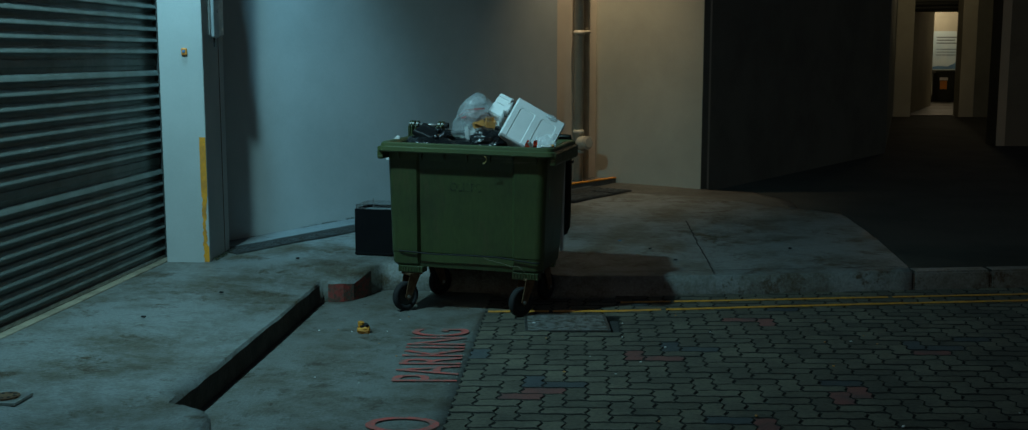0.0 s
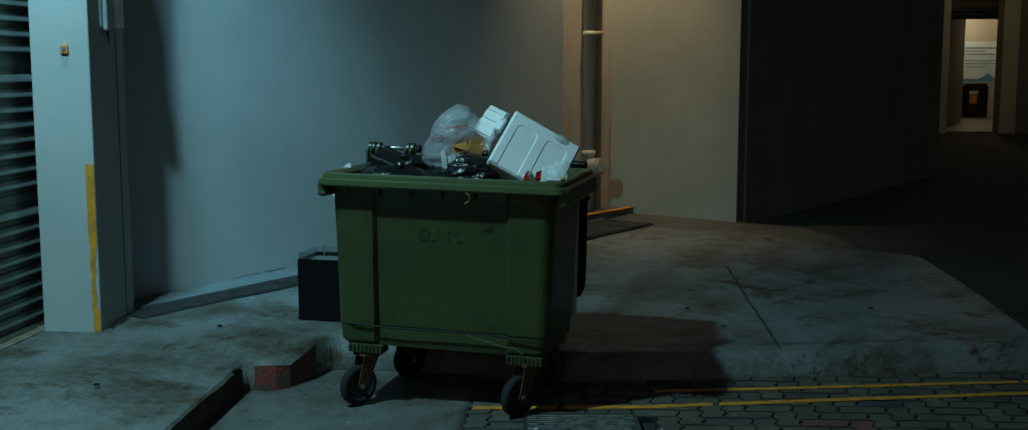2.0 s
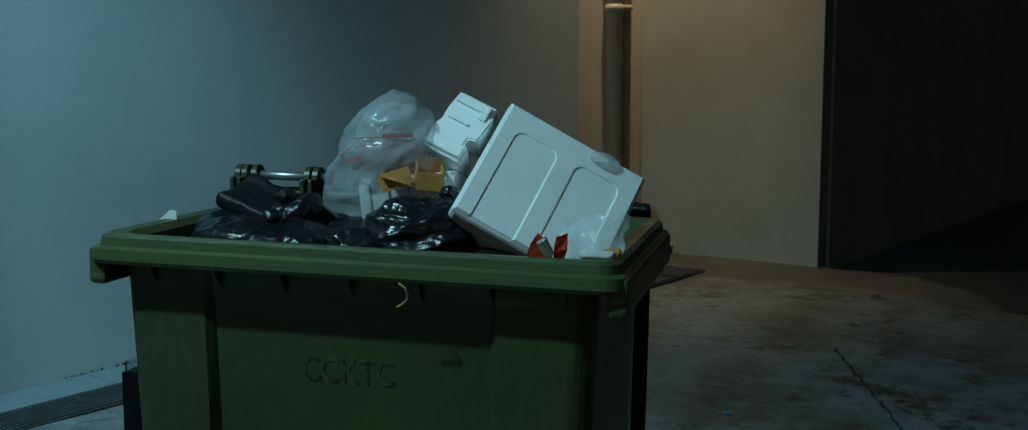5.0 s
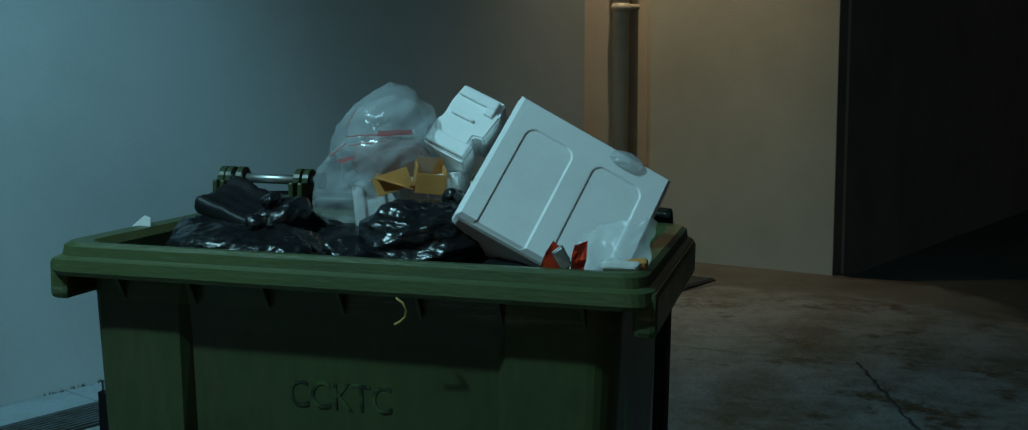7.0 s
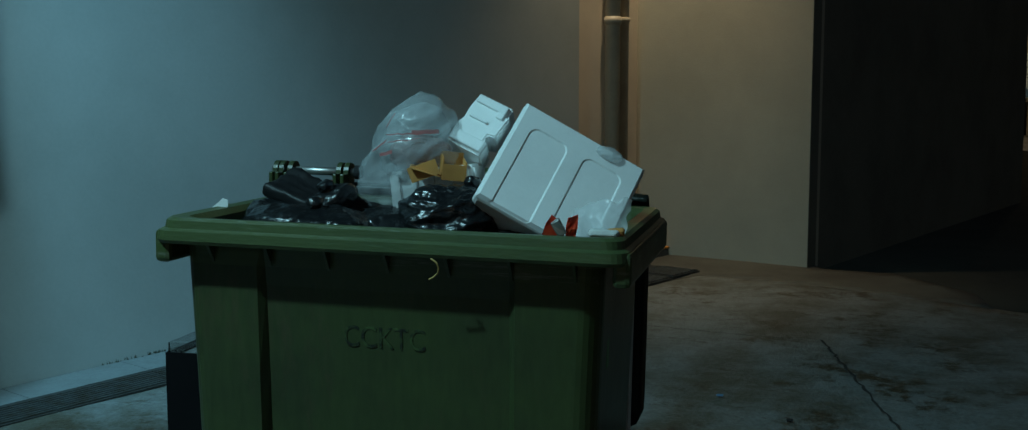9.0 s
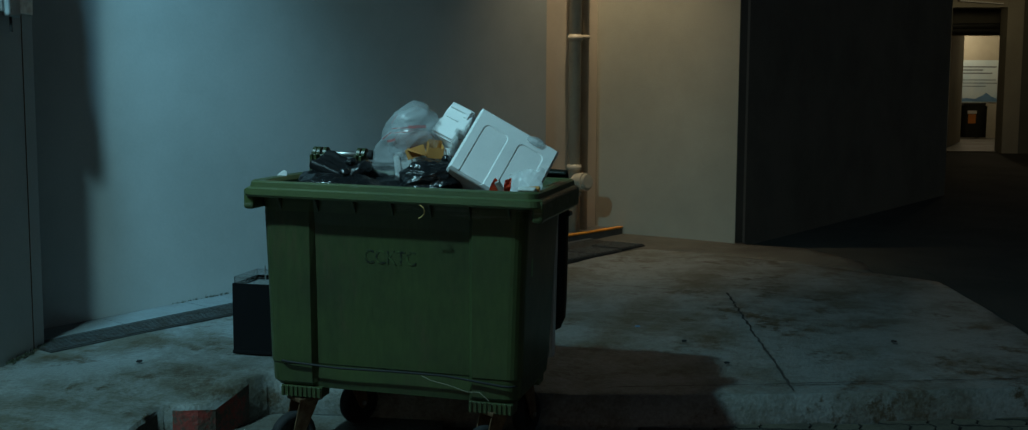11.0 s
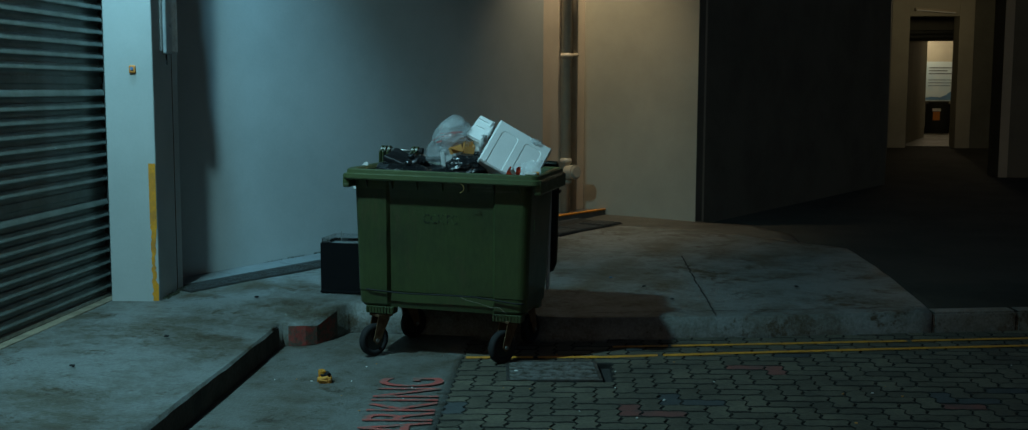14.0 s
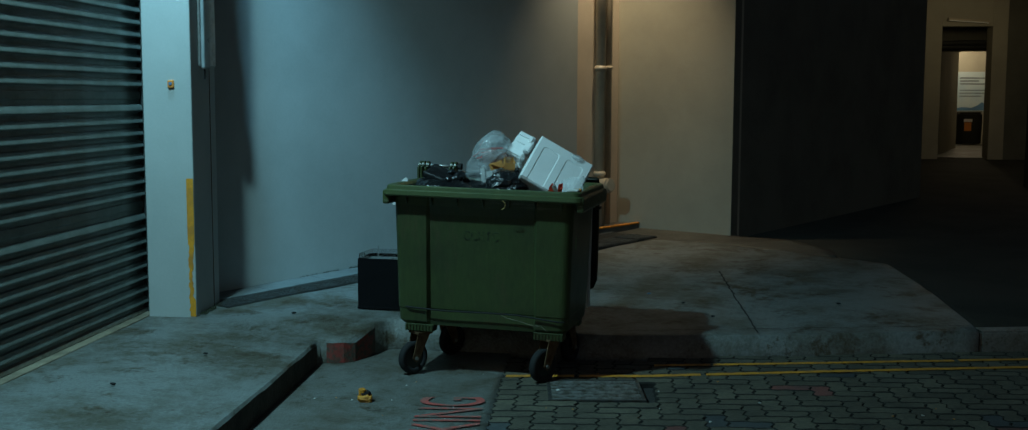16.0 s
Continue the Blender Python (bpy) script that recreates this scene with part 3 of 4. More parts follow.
# hinge at the back and the lid hanging behind
for hx0 in (-0.645, 0.0):
    for k, x in enumerate((0.0, 0.02, 0.05, 0.215, 0.24)):
        br = box(hx0 + x - 0.007, hx0 + x + 0.007, 0.36, 0.455, 1.10, 1.215, 0.004)
        br = tube((hx0 + x - 0.008, 0.425, 1.215), (hx0 + x + 0.008, 0.425, 1.215), 0.032, br, n=20)
        part("hinge_bracket", br, M_BIN, refuse)
    part("hinge_rod", tube((hx0 - 0.02, 0.425, 1.217), (hx0 + 0.265, 0.425, 1.217), 0.013, n=16), M_STEEL, refuse, "worn bare steel hinge rod", smooth=True)
    part("rod_cap", tube((hx0 + 0.262, 0.425, 1.217), (hx0 + 0.28, 0.425, 1.217), 0.022, n=16), M_RUBBER, refuse, "black rod cap")
lid_profile = [(0.415, 1.165), (0.44, 1.180), (0.468, 1.165), (0.492, 1.12), (0.505, 1.04), (0.512, 0.9), (0.514, 0.75), (0.512, 0.6), (0.508, 0.48), (0.500, 0.445)]
bm = bmesh.new()
nx = 48
front, rear = [], []
for i in range(nx + 1):
    x = -0.545 + 1.09 * i / nx
    edge = max(abs(x) - 0.475, 0) / 0.07
    ribs = 0.008 * (0.5 + 0.5 * math.cos(2 * math.pi * x / 0.15))
    cf, cr = [], []
    for y, z in lid_profile:
        low = z + (0.07 * (1 - math.sqrt(max(1 - edge * edge, 0))) if z < 0.55 else 0)
        yy = y + ribs * (0.5 < z < 1.12) - 0.035 * edge * edge
        cf.append(bm.verts.new((x, yy, low)))
        cr.append(bm.verts.new((x, yy + 0.012, low + 0.004)))
    front.append(cf)
    rear.append(cr)
for i in range(nx):
    for k in range(len(lid_profile) - 1):
        bm.faces.new((front[i][k], front[i + 1][k], front[i + 1][k + 1], front[i][k + 1]))
        bm.faces.new((rear[i][k], rear[i][k + 1], rear[i + 1][k + 1], rear[i + 1][k]))
    for k in (0, len(lid_profile) - 1):
        bm.faces.new((front[i][k], rear[i][k], rear[i + 1][k], front[i + 1][k]))
for i in (0, nx):
    for k in range(len(lid_profile) - 1):
        bm.faces.new((front[i][k], front[i][k + 1], rear[i][k + 1], rear[i][k]))
part("lid", bm, M_BIN_DARK, refuse, "dark lid folded back, hanging behind the bin", smooth=True)
for k in range(4):
    z = 1.12 - 0.045 * k
    part("lid_ridge", box(0.515, 0.556, 0.40 + 0.02 * k, 0.52, z - 0.012, z + 0.012, 0.008), M_BIN_DARK, refuse)

# cord round the body, sticker, twig
def cord(points, r, n=8):
    cu = bpy.data.curves.new("cord", "CURVE")
    cu.dimensions, cu.bevel_depth, cu.bevel_resolution = "3D", r, 2
    sp = cu.splines.new("POLY")
    sp.points.add(len(points) - 1)
    for p, co in zip(sp.points, points):
        p.co = (*co, 1)
    tmp = bpy.data.objects.new("cord", cu)
    me = bpy.data.meshes.new_from_object(tmp)
    bpy.data.objects.remove(tmp)
    bpy.data.curves.remove(cu)
    bm = bmesh.new()
    bm.from_mesh(me)
    bpy.data.meshes.remove(me)
    return bm


ring = [(x, y - 0.004 if y < 0 else y + 0.004, 0.405 + 0.006 * math.sin(9 * x) - 0.018 * (x > 0.1) * (x - 0.1) * 3) for x, y in rounded(0.502, 0.304, 0.055)]
part("cord", cord(ring + ring[:1], 0.0045), M_RUBBER, refuse, "thin black cord tied round the foot of the body")
part("loose_string", cord([(0.12, -0.312, 0.40), (0.16, -0.318, 0.385), (0.24, -0.322, 0.372), (0.31, -0.322, 0.352), (0.36, -0.314, 0.352), (0.40, -0.312, 0.32)], 0.0014), M_STRING, refuse, "thin pale string")
part("reflector", box(0.524, 0.531, -0.20, -0.165, 0.80, 0.90, 0.003), M_TAPE, refuse, "pale green tape on the side")
part("twig", cord([(0.138, -0.416, 1.088), (0.152, -0.418, 1.080), (0.157, -0.413, 1.066), (0.152, -0.405, 1.052), (0.140, -0.398, 1.041), (0.128, -0.395, 1.034)], 0.0022), M_TWIG, refuse, "small dry yellow stalk")
part("cloth_strip", loft([[(0.505 + dx, 0.36 + dy, z) for dx, dy in ((0.0, -0.03), (0.012, -0.03), (0.012, 0.03), (0, 0.03))] for z, dx in ((1.02, 0.01), (0.8, 0.005), (0.6, -0.01), (0.45, -0.02), (0.36, -0.015))], cap0=True, cap1=True), M_FILM, refuse, "dirty white plastic strip hanging down")


def lettering(text, height, width, m, parent, material, label):
    """Words of that cap height and width, from their lower left corner."""
    cu = bpy.data.curves.new("lettering", "FONT")
    cu.body, cu.size, cu.extrude = text, 1.0, 0.0006
    tmp = bpy.data.objects.new("lettering", cu)
    me = bpy.data.meshes.new_from_object(tmp)
    bpy.data.objects.remove(tmp)
    xs, ys = [v.co.x for v in me.vertices], [v.co.y for v in me.vertices]
    me.transform(Matrix.Diagonal((width / (max(xs) - min(xs)), height / (max(ys) - min(ys)), 1, 1)) @ Matrix.Translation((-min(xs), -min(ys), 0)))
    me.materials.clear()
    me.materials.append(material)
    ob = new("lettering", me)
    ob.parent = parent
    ob.matrix_local = m
    return tagged(ob, label)


lettering("CCKTC", 0.055, 0.215, pose(-0.125, -0.3035, 0.835, 93.5, 0, 0), refuse, M_STENCIL, "worn black stencilled letters")

# ---- what fills the bin ----
def crumple(bm, amp, freq, seed, crease=1.0):
    """Folds and creases for thin film."""
    off = Vector((seed * 7.3, seed * 3.1, seed * 5.7))
    bm.normal_update()
    moves = []
    for v in bm.verts:
        p = Vector((v.co.x * 0.7 + v.co.z * 0.5, v.co.y, v.co.z * 1.7 - v.co.x * 0.8)) * freq + off
        fold = 1 - abs(noise.noise(p)) * 2.2
        small = 1 - abs(noise.noise(p * 2.7)) * 2.2
        tiny = 1 - abs(noise.noise(p * 6.1)) * 2
        moves.append(v.normal * amp * (0.9 * fold + crease * (0.45 * small + 0.2 * tiny)))
    for v, d in zip(bm.verts, moves):
        v.co += d
    return bm


def blob(size, amp, freq, seed, sub=6, power=0.8):
    bm = bmesh.new()
    bmesh.ops.create_icosphere(bm, subdivisions=sub, radius=1)
    for v in bm.verts:
        v.co = Vector([math.copysign(abs(c) ** power, c) * s for c, s in zip(v.co, size)])
    return crumple(bm, amp, freq, seed, 0.8)


def loose(name, bm, material, m, label, category, smooth=True, group=""):
    ob = obj(name, bm, material, smooth)
    ob.matrix_world = m
    return tagged(ob, label, category, group)


BAGS = "black rubbish bags in the bin"
loose("rubbish_bag", blob((0.16, 0.16, 0.10), 0.017, 6, 1), M_BAG, pose(-0.43, 0.25, 1.06, 6, 14, 6), "glossy black rubbish bag on top of the heap", "rubbish bag", group=BAGS)
loose("rubbish_bag", blob((0.17, 0.12, 0.05), 0.015, 7, 2), M_BAG, pose(-0.36, 0.13, 1.115, 0, 4, -8), "flattened shiny black rubbish bag behind the rim", "rubbish bag", group=BAGS)
loose("rubbish_bag", blob((0.075, 0.04, 0.03), 0.010, 13, 3, sub=5), M_BAG, pose(-0.33, 0.21, 1.175, 10, -18, 15), "twisted neck of a black rubbish bag", "rubbish bag", group=BAGS)
loose("rubbish_bag", blob((0.125, 0.12, 0.105), 0.015, 9, 4), M_BAG, pose(0.02, 0.07, 1.125, 0, 10, 0), "crumpled glossy black rubbish bag beside the foam", "rubbish bag", group=BAGS)
loose("rubbish_bag", blob((0.18, 0.16, 0.09), 0.015, 7, 5), M_BAG, pose(-0.15, 0.30, 1.06, 0, 0, 20), "sagging black rubbish bag low in the bin", "rubbish bag", group=BAGS)
loose("rubbish_bag", blob((0.22, 0.17, 0.10), 0.015, 7, 6), M_BAG, pose(0.22, 0.10, 1.02, 0, 0, 0), "black rubbish bag under the foam box", "rubbish bag", group=BAGS)
loose("rubbish_bag", blob((0.46, 0.26, 0.12), 0.018, 6, 7), M_BAG, pose(-0.08, 0.22, 0.95, 0, 0, -9), "large black rubbish bag filling the bin", "rubbish bag", group=BAGS)
for bag in [o for o in list(scene.collection.objects) if o.name.startswith("rubbish_bag")]:
    hi = max(bag.data.vertices, key=lambda v: v.co.z).co
    neck = bmesh.new()
    bmesh.ops.create_icosphere(neck, subdivisions=4, radius=1)
    for v in neck.verts:
        wide = 0.016 + 0.022 * max(v.co.z, 0) ** 2 + 0.010 * max(-v.co.z, 0)
        v.co = Vector((hi.x + v.co.x * wide, hi.y + v.co.y * wide, hi.z - 0.012 + v.co.z * 0.028))
    part("knot", crumple(neck, 0.005, 30, hi.x * 10, 1.0), M_BAG, bag, "", True)
ax = Vector((0.355, -0.10, -0.135)).normalized()
ay = Vector((0.05, -0.15, -0.075))
ay = (ay - ax * ay.dot(ax)).normalized()
az = ax.cross(ay)
sleeve = box(-0.165, 0.175, -0.075, 0.070, -0.022, 0.020, 0.012, segments=2)
bmesh.ops.subdivide_edges(sleeve, edges=[e for e in sleeve.edges if e.calc_length() > 0.05], cuts=14, use_grid_fill=True)
for v in sleeve.verts:
    x, y = v.co.x, v.co.y
    v.co.z += 0.012 * noise.noise((x * 14, y * 20, 4)) + 0.007 * (1 - 2 * abs(noise.noise((x * 30 + y * 20, y * 30, 9)))) - 2.0 * abs(y) ** 2
    v.co.y += 0.012 * noise.noise((x * 12, 3, 7))
bmesh.ops.recalc_face_normals(sleeve, faces=sleeve.faces[:])
loose("black_sleeve", sleeve, M_SLEEVE, Matrix(((ax.x, ay.x, az.x, -0.355), (ax.y, ay.y, az.y, 0.25), (ax.z, ay.z, az.z, 1.166), (0, 0, 0, 1))), "limp matt black sleeve draped over the bags", "sleeve")
wb = prism([(-0.05, -0.12), (0.04, -0.12), (0.045, 0.045), (0.03, 0.05), (-0.04, -0.01)], -0.002, 0.002, 0.001)
bmesh.ops.transform(wb, matrix=Matrix(((1, 0, 0, 0), (0, 0, 1, 0), (0, 1, 0, 0), (0, 0, 0, 1))), verts=wb.verts)
loose("white_board", wb, M_FOAM, pose(-0.655, 0.19, 1.135, 0, 0, 4), "white board offcut leaning inside the bin", "board", smooth=False)

# foam box: its base turned to the camera
e1 = Vector((0.315, 0.02, -0.180)).normalized()
e2 = Vector((-0.12, -0.17, -0.215)).normalized()
e2 = (e2 - e1 * e2.dot(e1)).normalized()
e3 = e1.cross(e2)
if e3.y < 0:
    e3 = -e3
FOAM = Matrix(((e1.x, e2.x, e3.x, 0.224), (e1.y, e2.y, e3.y, 0.115), (e1.z, e2.z, e3.z, 1.456), (0, 0, 0, 1)))
foam = thing("foam_box", FOAM, "white foam box tipped on its side on the heap", "foam box")
fb = box(0, 0.362, 0, 0.318, 0.006, 0.20, 0.012)
part("shell", fb, M_FOAM, foam)
W, H = 0.362, 0.318


def frame_panel():
    """The base's face, with two rounded fields pressed into it."""
    bm = bmesh.new()
    nxx, nyy = 150, 150
    def depth(x, y):
        d = 0.0
        for x0, x1 in ((0.045, 0.155), (0.201, 0.316)):
            dx, dy = max(x0 + 0.025 - x, x - (x1 - 0.025), 0), max(0.060 + 0.025 - y, 0)
            r = math.hypot(dx, dy) - 0.025
            d = max(d, min(max(-r / 0.003, 0), 1))
        return d
    vs = [[bm.verts.new((0.010 + (W - 0.02) * i / nxx, 0.010 + (H - 0.02) * j / nyy, 0.0032 * depth(0.010 + (W - 0.02) * i / nxx, 0.010 + (H - 0.02) * j / nyy))) for j in range(nyy + 1)] for i in range(nxx + 1)]
    for i in range(nxx):
        for j in range(nyy):
            bm.faces.new((vs[i][j], vs[i][j + 1], vs[i + 1][j + 1], vs[i + 1][j]))
    edge = [e for e in bm.edges if e.is_boundary]
    made = bmesh.ops.extrude_edge_only(bm, edges=edge)
    for v in made["geom"]:
        if isinstance(v, bmesh.types.BMVert):
            v.co.z = 0.012
            v.co.x += 0.008 if v.co.x > W / 2 else -0.008
            v.co.y += 0.008 if v.co.y > H / 2 else -0.008
    return bm


part("base_panel", frame_panel(), M_FOAM, foam, "foam face with two pressed rounded fields", smooth=False)

# moulded foam insert
f1 = (Vector((0.157, 0.27, 1.419)) - Vector((0.061, 0.30, 1.465))).normalized()
f2 = (Vector((-0.025, 0.22, 1.335)) - Vector((0.061, 0.30, 1.465))).normalized()
f2 = (f2 - f1 * f2.dot(f1)).normalized()
f3 = f1.cross(f2)
if f3.y < 0:
    f3 = -f3
INS = Matrix(((f1.x, f2.x, f3.x, 0.081), (f1.y, f2.y, f3.y, 0.300), (f1.z, f2.z, f3.z, 1.474), (0, 0, 0, 1)))
insert = thing("foam_insert", INS, "moulded white foam packing piece with steps and notches", "foam packing")
part("block", prism([(0, 0), (0.108, 0), (0.108, 0.03), (0.116, 0.032), (0.112, 0.10), (0.088, 0.105), (0.088, 0.125), (0.104, 0.128), (0.104, 0.170), (0.03, 0.170), (-0.004, 0.165), (-0.008, 0.10), (0.0, 0.09), (-0.004, 0.05)], 0.0, 0.09, 0.004), M_FOAM, insert)
part("ledge", box(0.004, 0.100, 0.006, 0.030, -0.010, 0.004, 0.004), M_FOAM, insert)
part("ledge", box(0.012, 0.070, 0.070, 0.078, -0.008, 0.004, 0.003), M_FOAM, insert)
part("ledge", box(0.0, 0.100, 0.130, 0.164, -0.012, 0.004, 0.004), M_FOAM, insert)
part("notch_wall", box(0.078, 0.100, 0.028, 0.048, -0.008, 0.004, 0.003), M_FOAM, insert)
tray = thing("foam_tray", pose(-0.04, 0.205, 1.14, 0, -6, -12), "cloudy white moulded tray standing behind the bags", "foam packing")
tr = prism([(-0.12, 0), (0.13, 0), (0.13, 0.10), (-0.12, 0.10)], 0.0, 0.13, 0.008)
part("shell", tr, M_FOAM, tray)
for k in range(5):
    part("rib", box(-0.105 + 0.05 * k, -0.085 + 0.05 * k, -0.010, 0.004, 0.01, 0.12, 0.004), M_FOAM, tray)

# clear bag with red print
clear = thing("plastic_bag", pose(-0.100, 0.25, 1.314), "crumpled clear plastic bag with red print", "plastic bag")
bm = bmesh.new()
bmesh.ops.create_icosphere(bm, subdivisions=5, radius=1)
for v in bm.verts:
    x, y, z = v.co
    lobe = max(-z - 0.1, 0) * max(-x, 0)
    wide = 0.112 * (1 - 0.10 * z) if z > -0.3 else 0.115
    v.co = Vector((x * wide + 0.034 * z - 0.075 * lobe, y * 0.085 * (1 + 0.2 * z), z * 0.142 - 0.05 * lobe))
part("film", crumple(bm, 0.016, 8, 21, 1.0), M_CLEAR, clear, smooth=True)
bm = bmesh.new()
bmesh.ops.create_icosphere(bm, subdivisions=4, radius=1)
for v in bm.verts:
    v.co = Vector((v.co.x * 0.085 + 0.02 * v.co.z, v.co.y * 0.055, v.co.z * 0.10 + 0.02))
part("inner_film", crumple(bm, 0.014, 10, 23, 1.0), M_CLEAR, clear, smooth=True)
bm = bmesh.new()
bmesh.ops.create_icosphere(bm, subdivisions=4, radius=1)
for v in bm.verts:
    v.co = Vector((v.co.x * 0.075 + 0.02, v.co.y * 0.04, v.co.z * 0.045 - 0.01))
part("inner_wrap", crumple(bm, 0.014, 14, 27, 1.0), M_PINKFILM, clear, "crumpled pink wrapping inside the bag", smooth=True)
for z0, x0, x1, w, tilt in ((0.050, 0.010, 0.082, 0.011, 0.02), (0.046, -0.06, 0.075, 0.003, 0.06), (0.028, -0.055, 0.03, 0.0025, 0.10), (0.0, -0.105, -0.06, 0.004, 0.7), (-0.012, -0.08, -0.045, 0.009, 0.35), (0.066, -0.06, -0.035, 0.003, 1.6)):
    bm = bmesh.new()
    last = None
    for i in range(13):
        x = x0 + (x1 - x0) * i / 12
        y = -0.097 * math.sqrt(max(1 - (x / 0.135) ** 2, 0.05)) + 0.006 * noise.noise((x * 40, z0 * 90, 3))
        z = z0 + tilt * (x - x0) + 0.004 * noise.noise((x * 50, z0 * 60, 1))
        pair = [bm.verts.new((x, y - 0.004, z)), bm.verts.new((x, y - 0.004, z + w))]
        if last:
            bm.faces.new((last[0], pair[0], pair[1], last[1]))
        last = pair
    part("red_print", bm, M_REDFILM, clear, "red printed band")

# folded carton
carton = thing("carton", pose(0.0, 0.165, 1.275, 8, 6, 14), "small open brown cardboard carton", "carton")
part("front", box(-0.01, 0.052, -0.026, -0.023, -0.028, 0.014, 0.0008), M_CARD, carton)
part("side", box(-0.012, -0.009, -0.026, 0.05, -0.03, 0.03, 0.0008), M_CARD, carton)
part("bottom", box(-0.01, 0.052, -0.026, 0.06, -0.030, -0.027, 0.0008), M_CARD, carton)
part("back", box(-0.01, 0.052, 0.056, 0.059, -0.028, 0.034, 0.0008), M_CARD, carton)
part("end", box(0.050, 0.053, -0.026, 0.059, -0.028, 0.022, 0.0008), M_CARD, carton)
fl = box(-0.085, 0.0, -0.028, -0.0255, -0.014, 0.028, 0.0008, m=pose(-0.012, 0, 0.0, 0, -28, -22))
part("flap", fl, M_CARD, carton)
fl = box(-0.085, 0.0, -0.026, 0.03, -0.002, 0.001, 0.0008, m=pose(-0.012, 0, -0.022, 0, 10, -6))
part("flap", fl, M_CARD, carton)

# red snack packet and thin film in the corner
def shard(pts, seed):
    bm = prism(pts, -0.002, 0.002)
    bmesh.ops.subdivide_edges(bm, edges=bm.edges[:], cuts=3, use_grid_fill=True)
    bmesh.ops.transform(bm, matrix=Matrix(((1, 0, 0, 0), (0, 0, 1, 0), (0, 1, 0, 0), (0, 0, 0, 1))), verts=bm.verts)
    for v in bm.verts:
        v.co.y += 0.010 * noise.noise(v.co * 45 + Vector((seed, 0, 0)))
    return bm


loose("snack_packet", shard([(-0.030, -0.03), (0.028, -0.03), (0.030, 0.0), (0.0, 0.032), (-0.014, 0.012)], 31), M_REDPACK, pose(0.302, -0.205, 1.158, 15, 0, -10), "torn red foil snack packet", "packet", smooth=False)
loose("snack_packet", shard([(-0.010, -0.03), (0.016, -0.03), (0.014, 0.034), (-0.012, 0.026)], 33), M_REDPACK, pose(0.345, -0.20, 1.156, 10, 8, 20), "small torn red packet end", "packet", smooth=False)
loose("foil_scrap", crumple(box(-0.010, 0.010, -0.003, 0.003, -0.018, 0.018, 0.002, segments=2), 0.004, 40, 35), M_STEEL, pose(0.318, -0.215, 1.158, 0, -30, 0), "scrap of silver foil", "foil", smooth=False)
bm = bmesh.new()
vs = [[None] * 25 for _ in range(25)]
for i in range(25):
    for j in range(25):
        u, v = i / 24, j / 24
        x = -0.065 + 0.115 * u + 0.022 * v * u - 0.03 * (1 - v) * (1 - u) + 0.012 * noise.noise((3, v * 4, 1))
        z = (0.085 + 0.035 * u * (1.5 - u) + 0.016 * noise.noise((u * 5, 2, 8))) * v - 0.02
        y = 0.06 * v + 0.024 * noise.noise((x * 18, z * 12, 2)) + 0.005 * (1 - abs(noise.noise((x * 38 + z * 30, z * 16, 5))) * 2)
        vs[i][j] = bm.verts.new((x, y, z))
for i in range(24):
    for j in range(24):
        bm.faces.new((vs[i][j], vs[i + 1][j], vs[i + 1][j + 1], vs[i][j + 1]))
loose("plastic_film", bm, M_FILMCLEAR, pose(0.415, -0.20, 1.135, 0, 0, -5), "wrinkled thin white plastic film beside the foam box", "plastic film")
loose("plastic_film", crumple(box(-0.03, 0.03, -0.012, 0.012, -0.006, 0.006, 0.005, segments=3), 0.006, 30, 37), M_FILM, pose(0.425, -0.215, 1.146, 0, 0, -12), "torn scrap of white film on the rim", "plastic film", smooth=False)
loose("cardboard_scrap", crumple(box(-0.018, 0.018, -0.010, 0.010, -0.006, 0.008, 0.004, segments=2), 0.003, 30, 38), M_CARD, pose(0.452, -0.205, 1.147), "brown cardboard scrap on the rim", "cardboard", smooth=False)
bm = bmesh.new()
bmesh.ops.create_icosphere(bm, subdivisions=4, radius=1)
for v in bm.verts:
    v.co = Vector((v.co.x * 0.034, v.co.y * 0.02, v.co.z * 0.014))
loose("plastic_film", crumple(bm, 0.006, 22, 41), M_FILMCLEAR, pose(0.435, 0.12, 1.315, 0, 30, 0), "crumpled clear film stuck behind the foam box", "plastic film")

# ---- black tank on the apron ----
tank = thing("glass_tank", pose(-1.105, 0.965, apron_z(-0.9, 1.1) + 0.002, 0, 0, -8), "black-backed glass tank standing on the apron", "tank")
part("base", box(-0.004, 0.50, -0.004, 0.29, 0, 0.018, 0.003), M_BLACK, tank)
for x0, x1, y0, y1 in ((0, 0.496, 0, 0.006), (0, 0.496, 0.28, 0.286), (0, 0.006, 0.006, 0.28), (0.49, 0.496, 0.006, 0.28)):
    part("panel", box(x0, x1, y0, y1, 0.018, 0.352, 0.001), M_BLACK, tank)
for x0, x1, y0, y1 in ((0.008, 0.488, 0.008, 0.012), (0.008, 0.488, 0.274, 0.278), (0.008, 0.012, 0.013, 0.273), (0.484, 0.488, 0.013, 0.273)):
    part("pane", box(x0, x1, y0, y1, 0.02, 0.385), M_GLASS, tank, "clear glass pane")
part("inner_tray", box(0.014, 0.482, 0.014, 0.272, 0.30, 0.33), M_COVER, tank, "grey filter tray")
part("corner_post", box(0.055, 0.060, 0.262, 0.268, 0.33, 0.405), M_STEEL, tank)

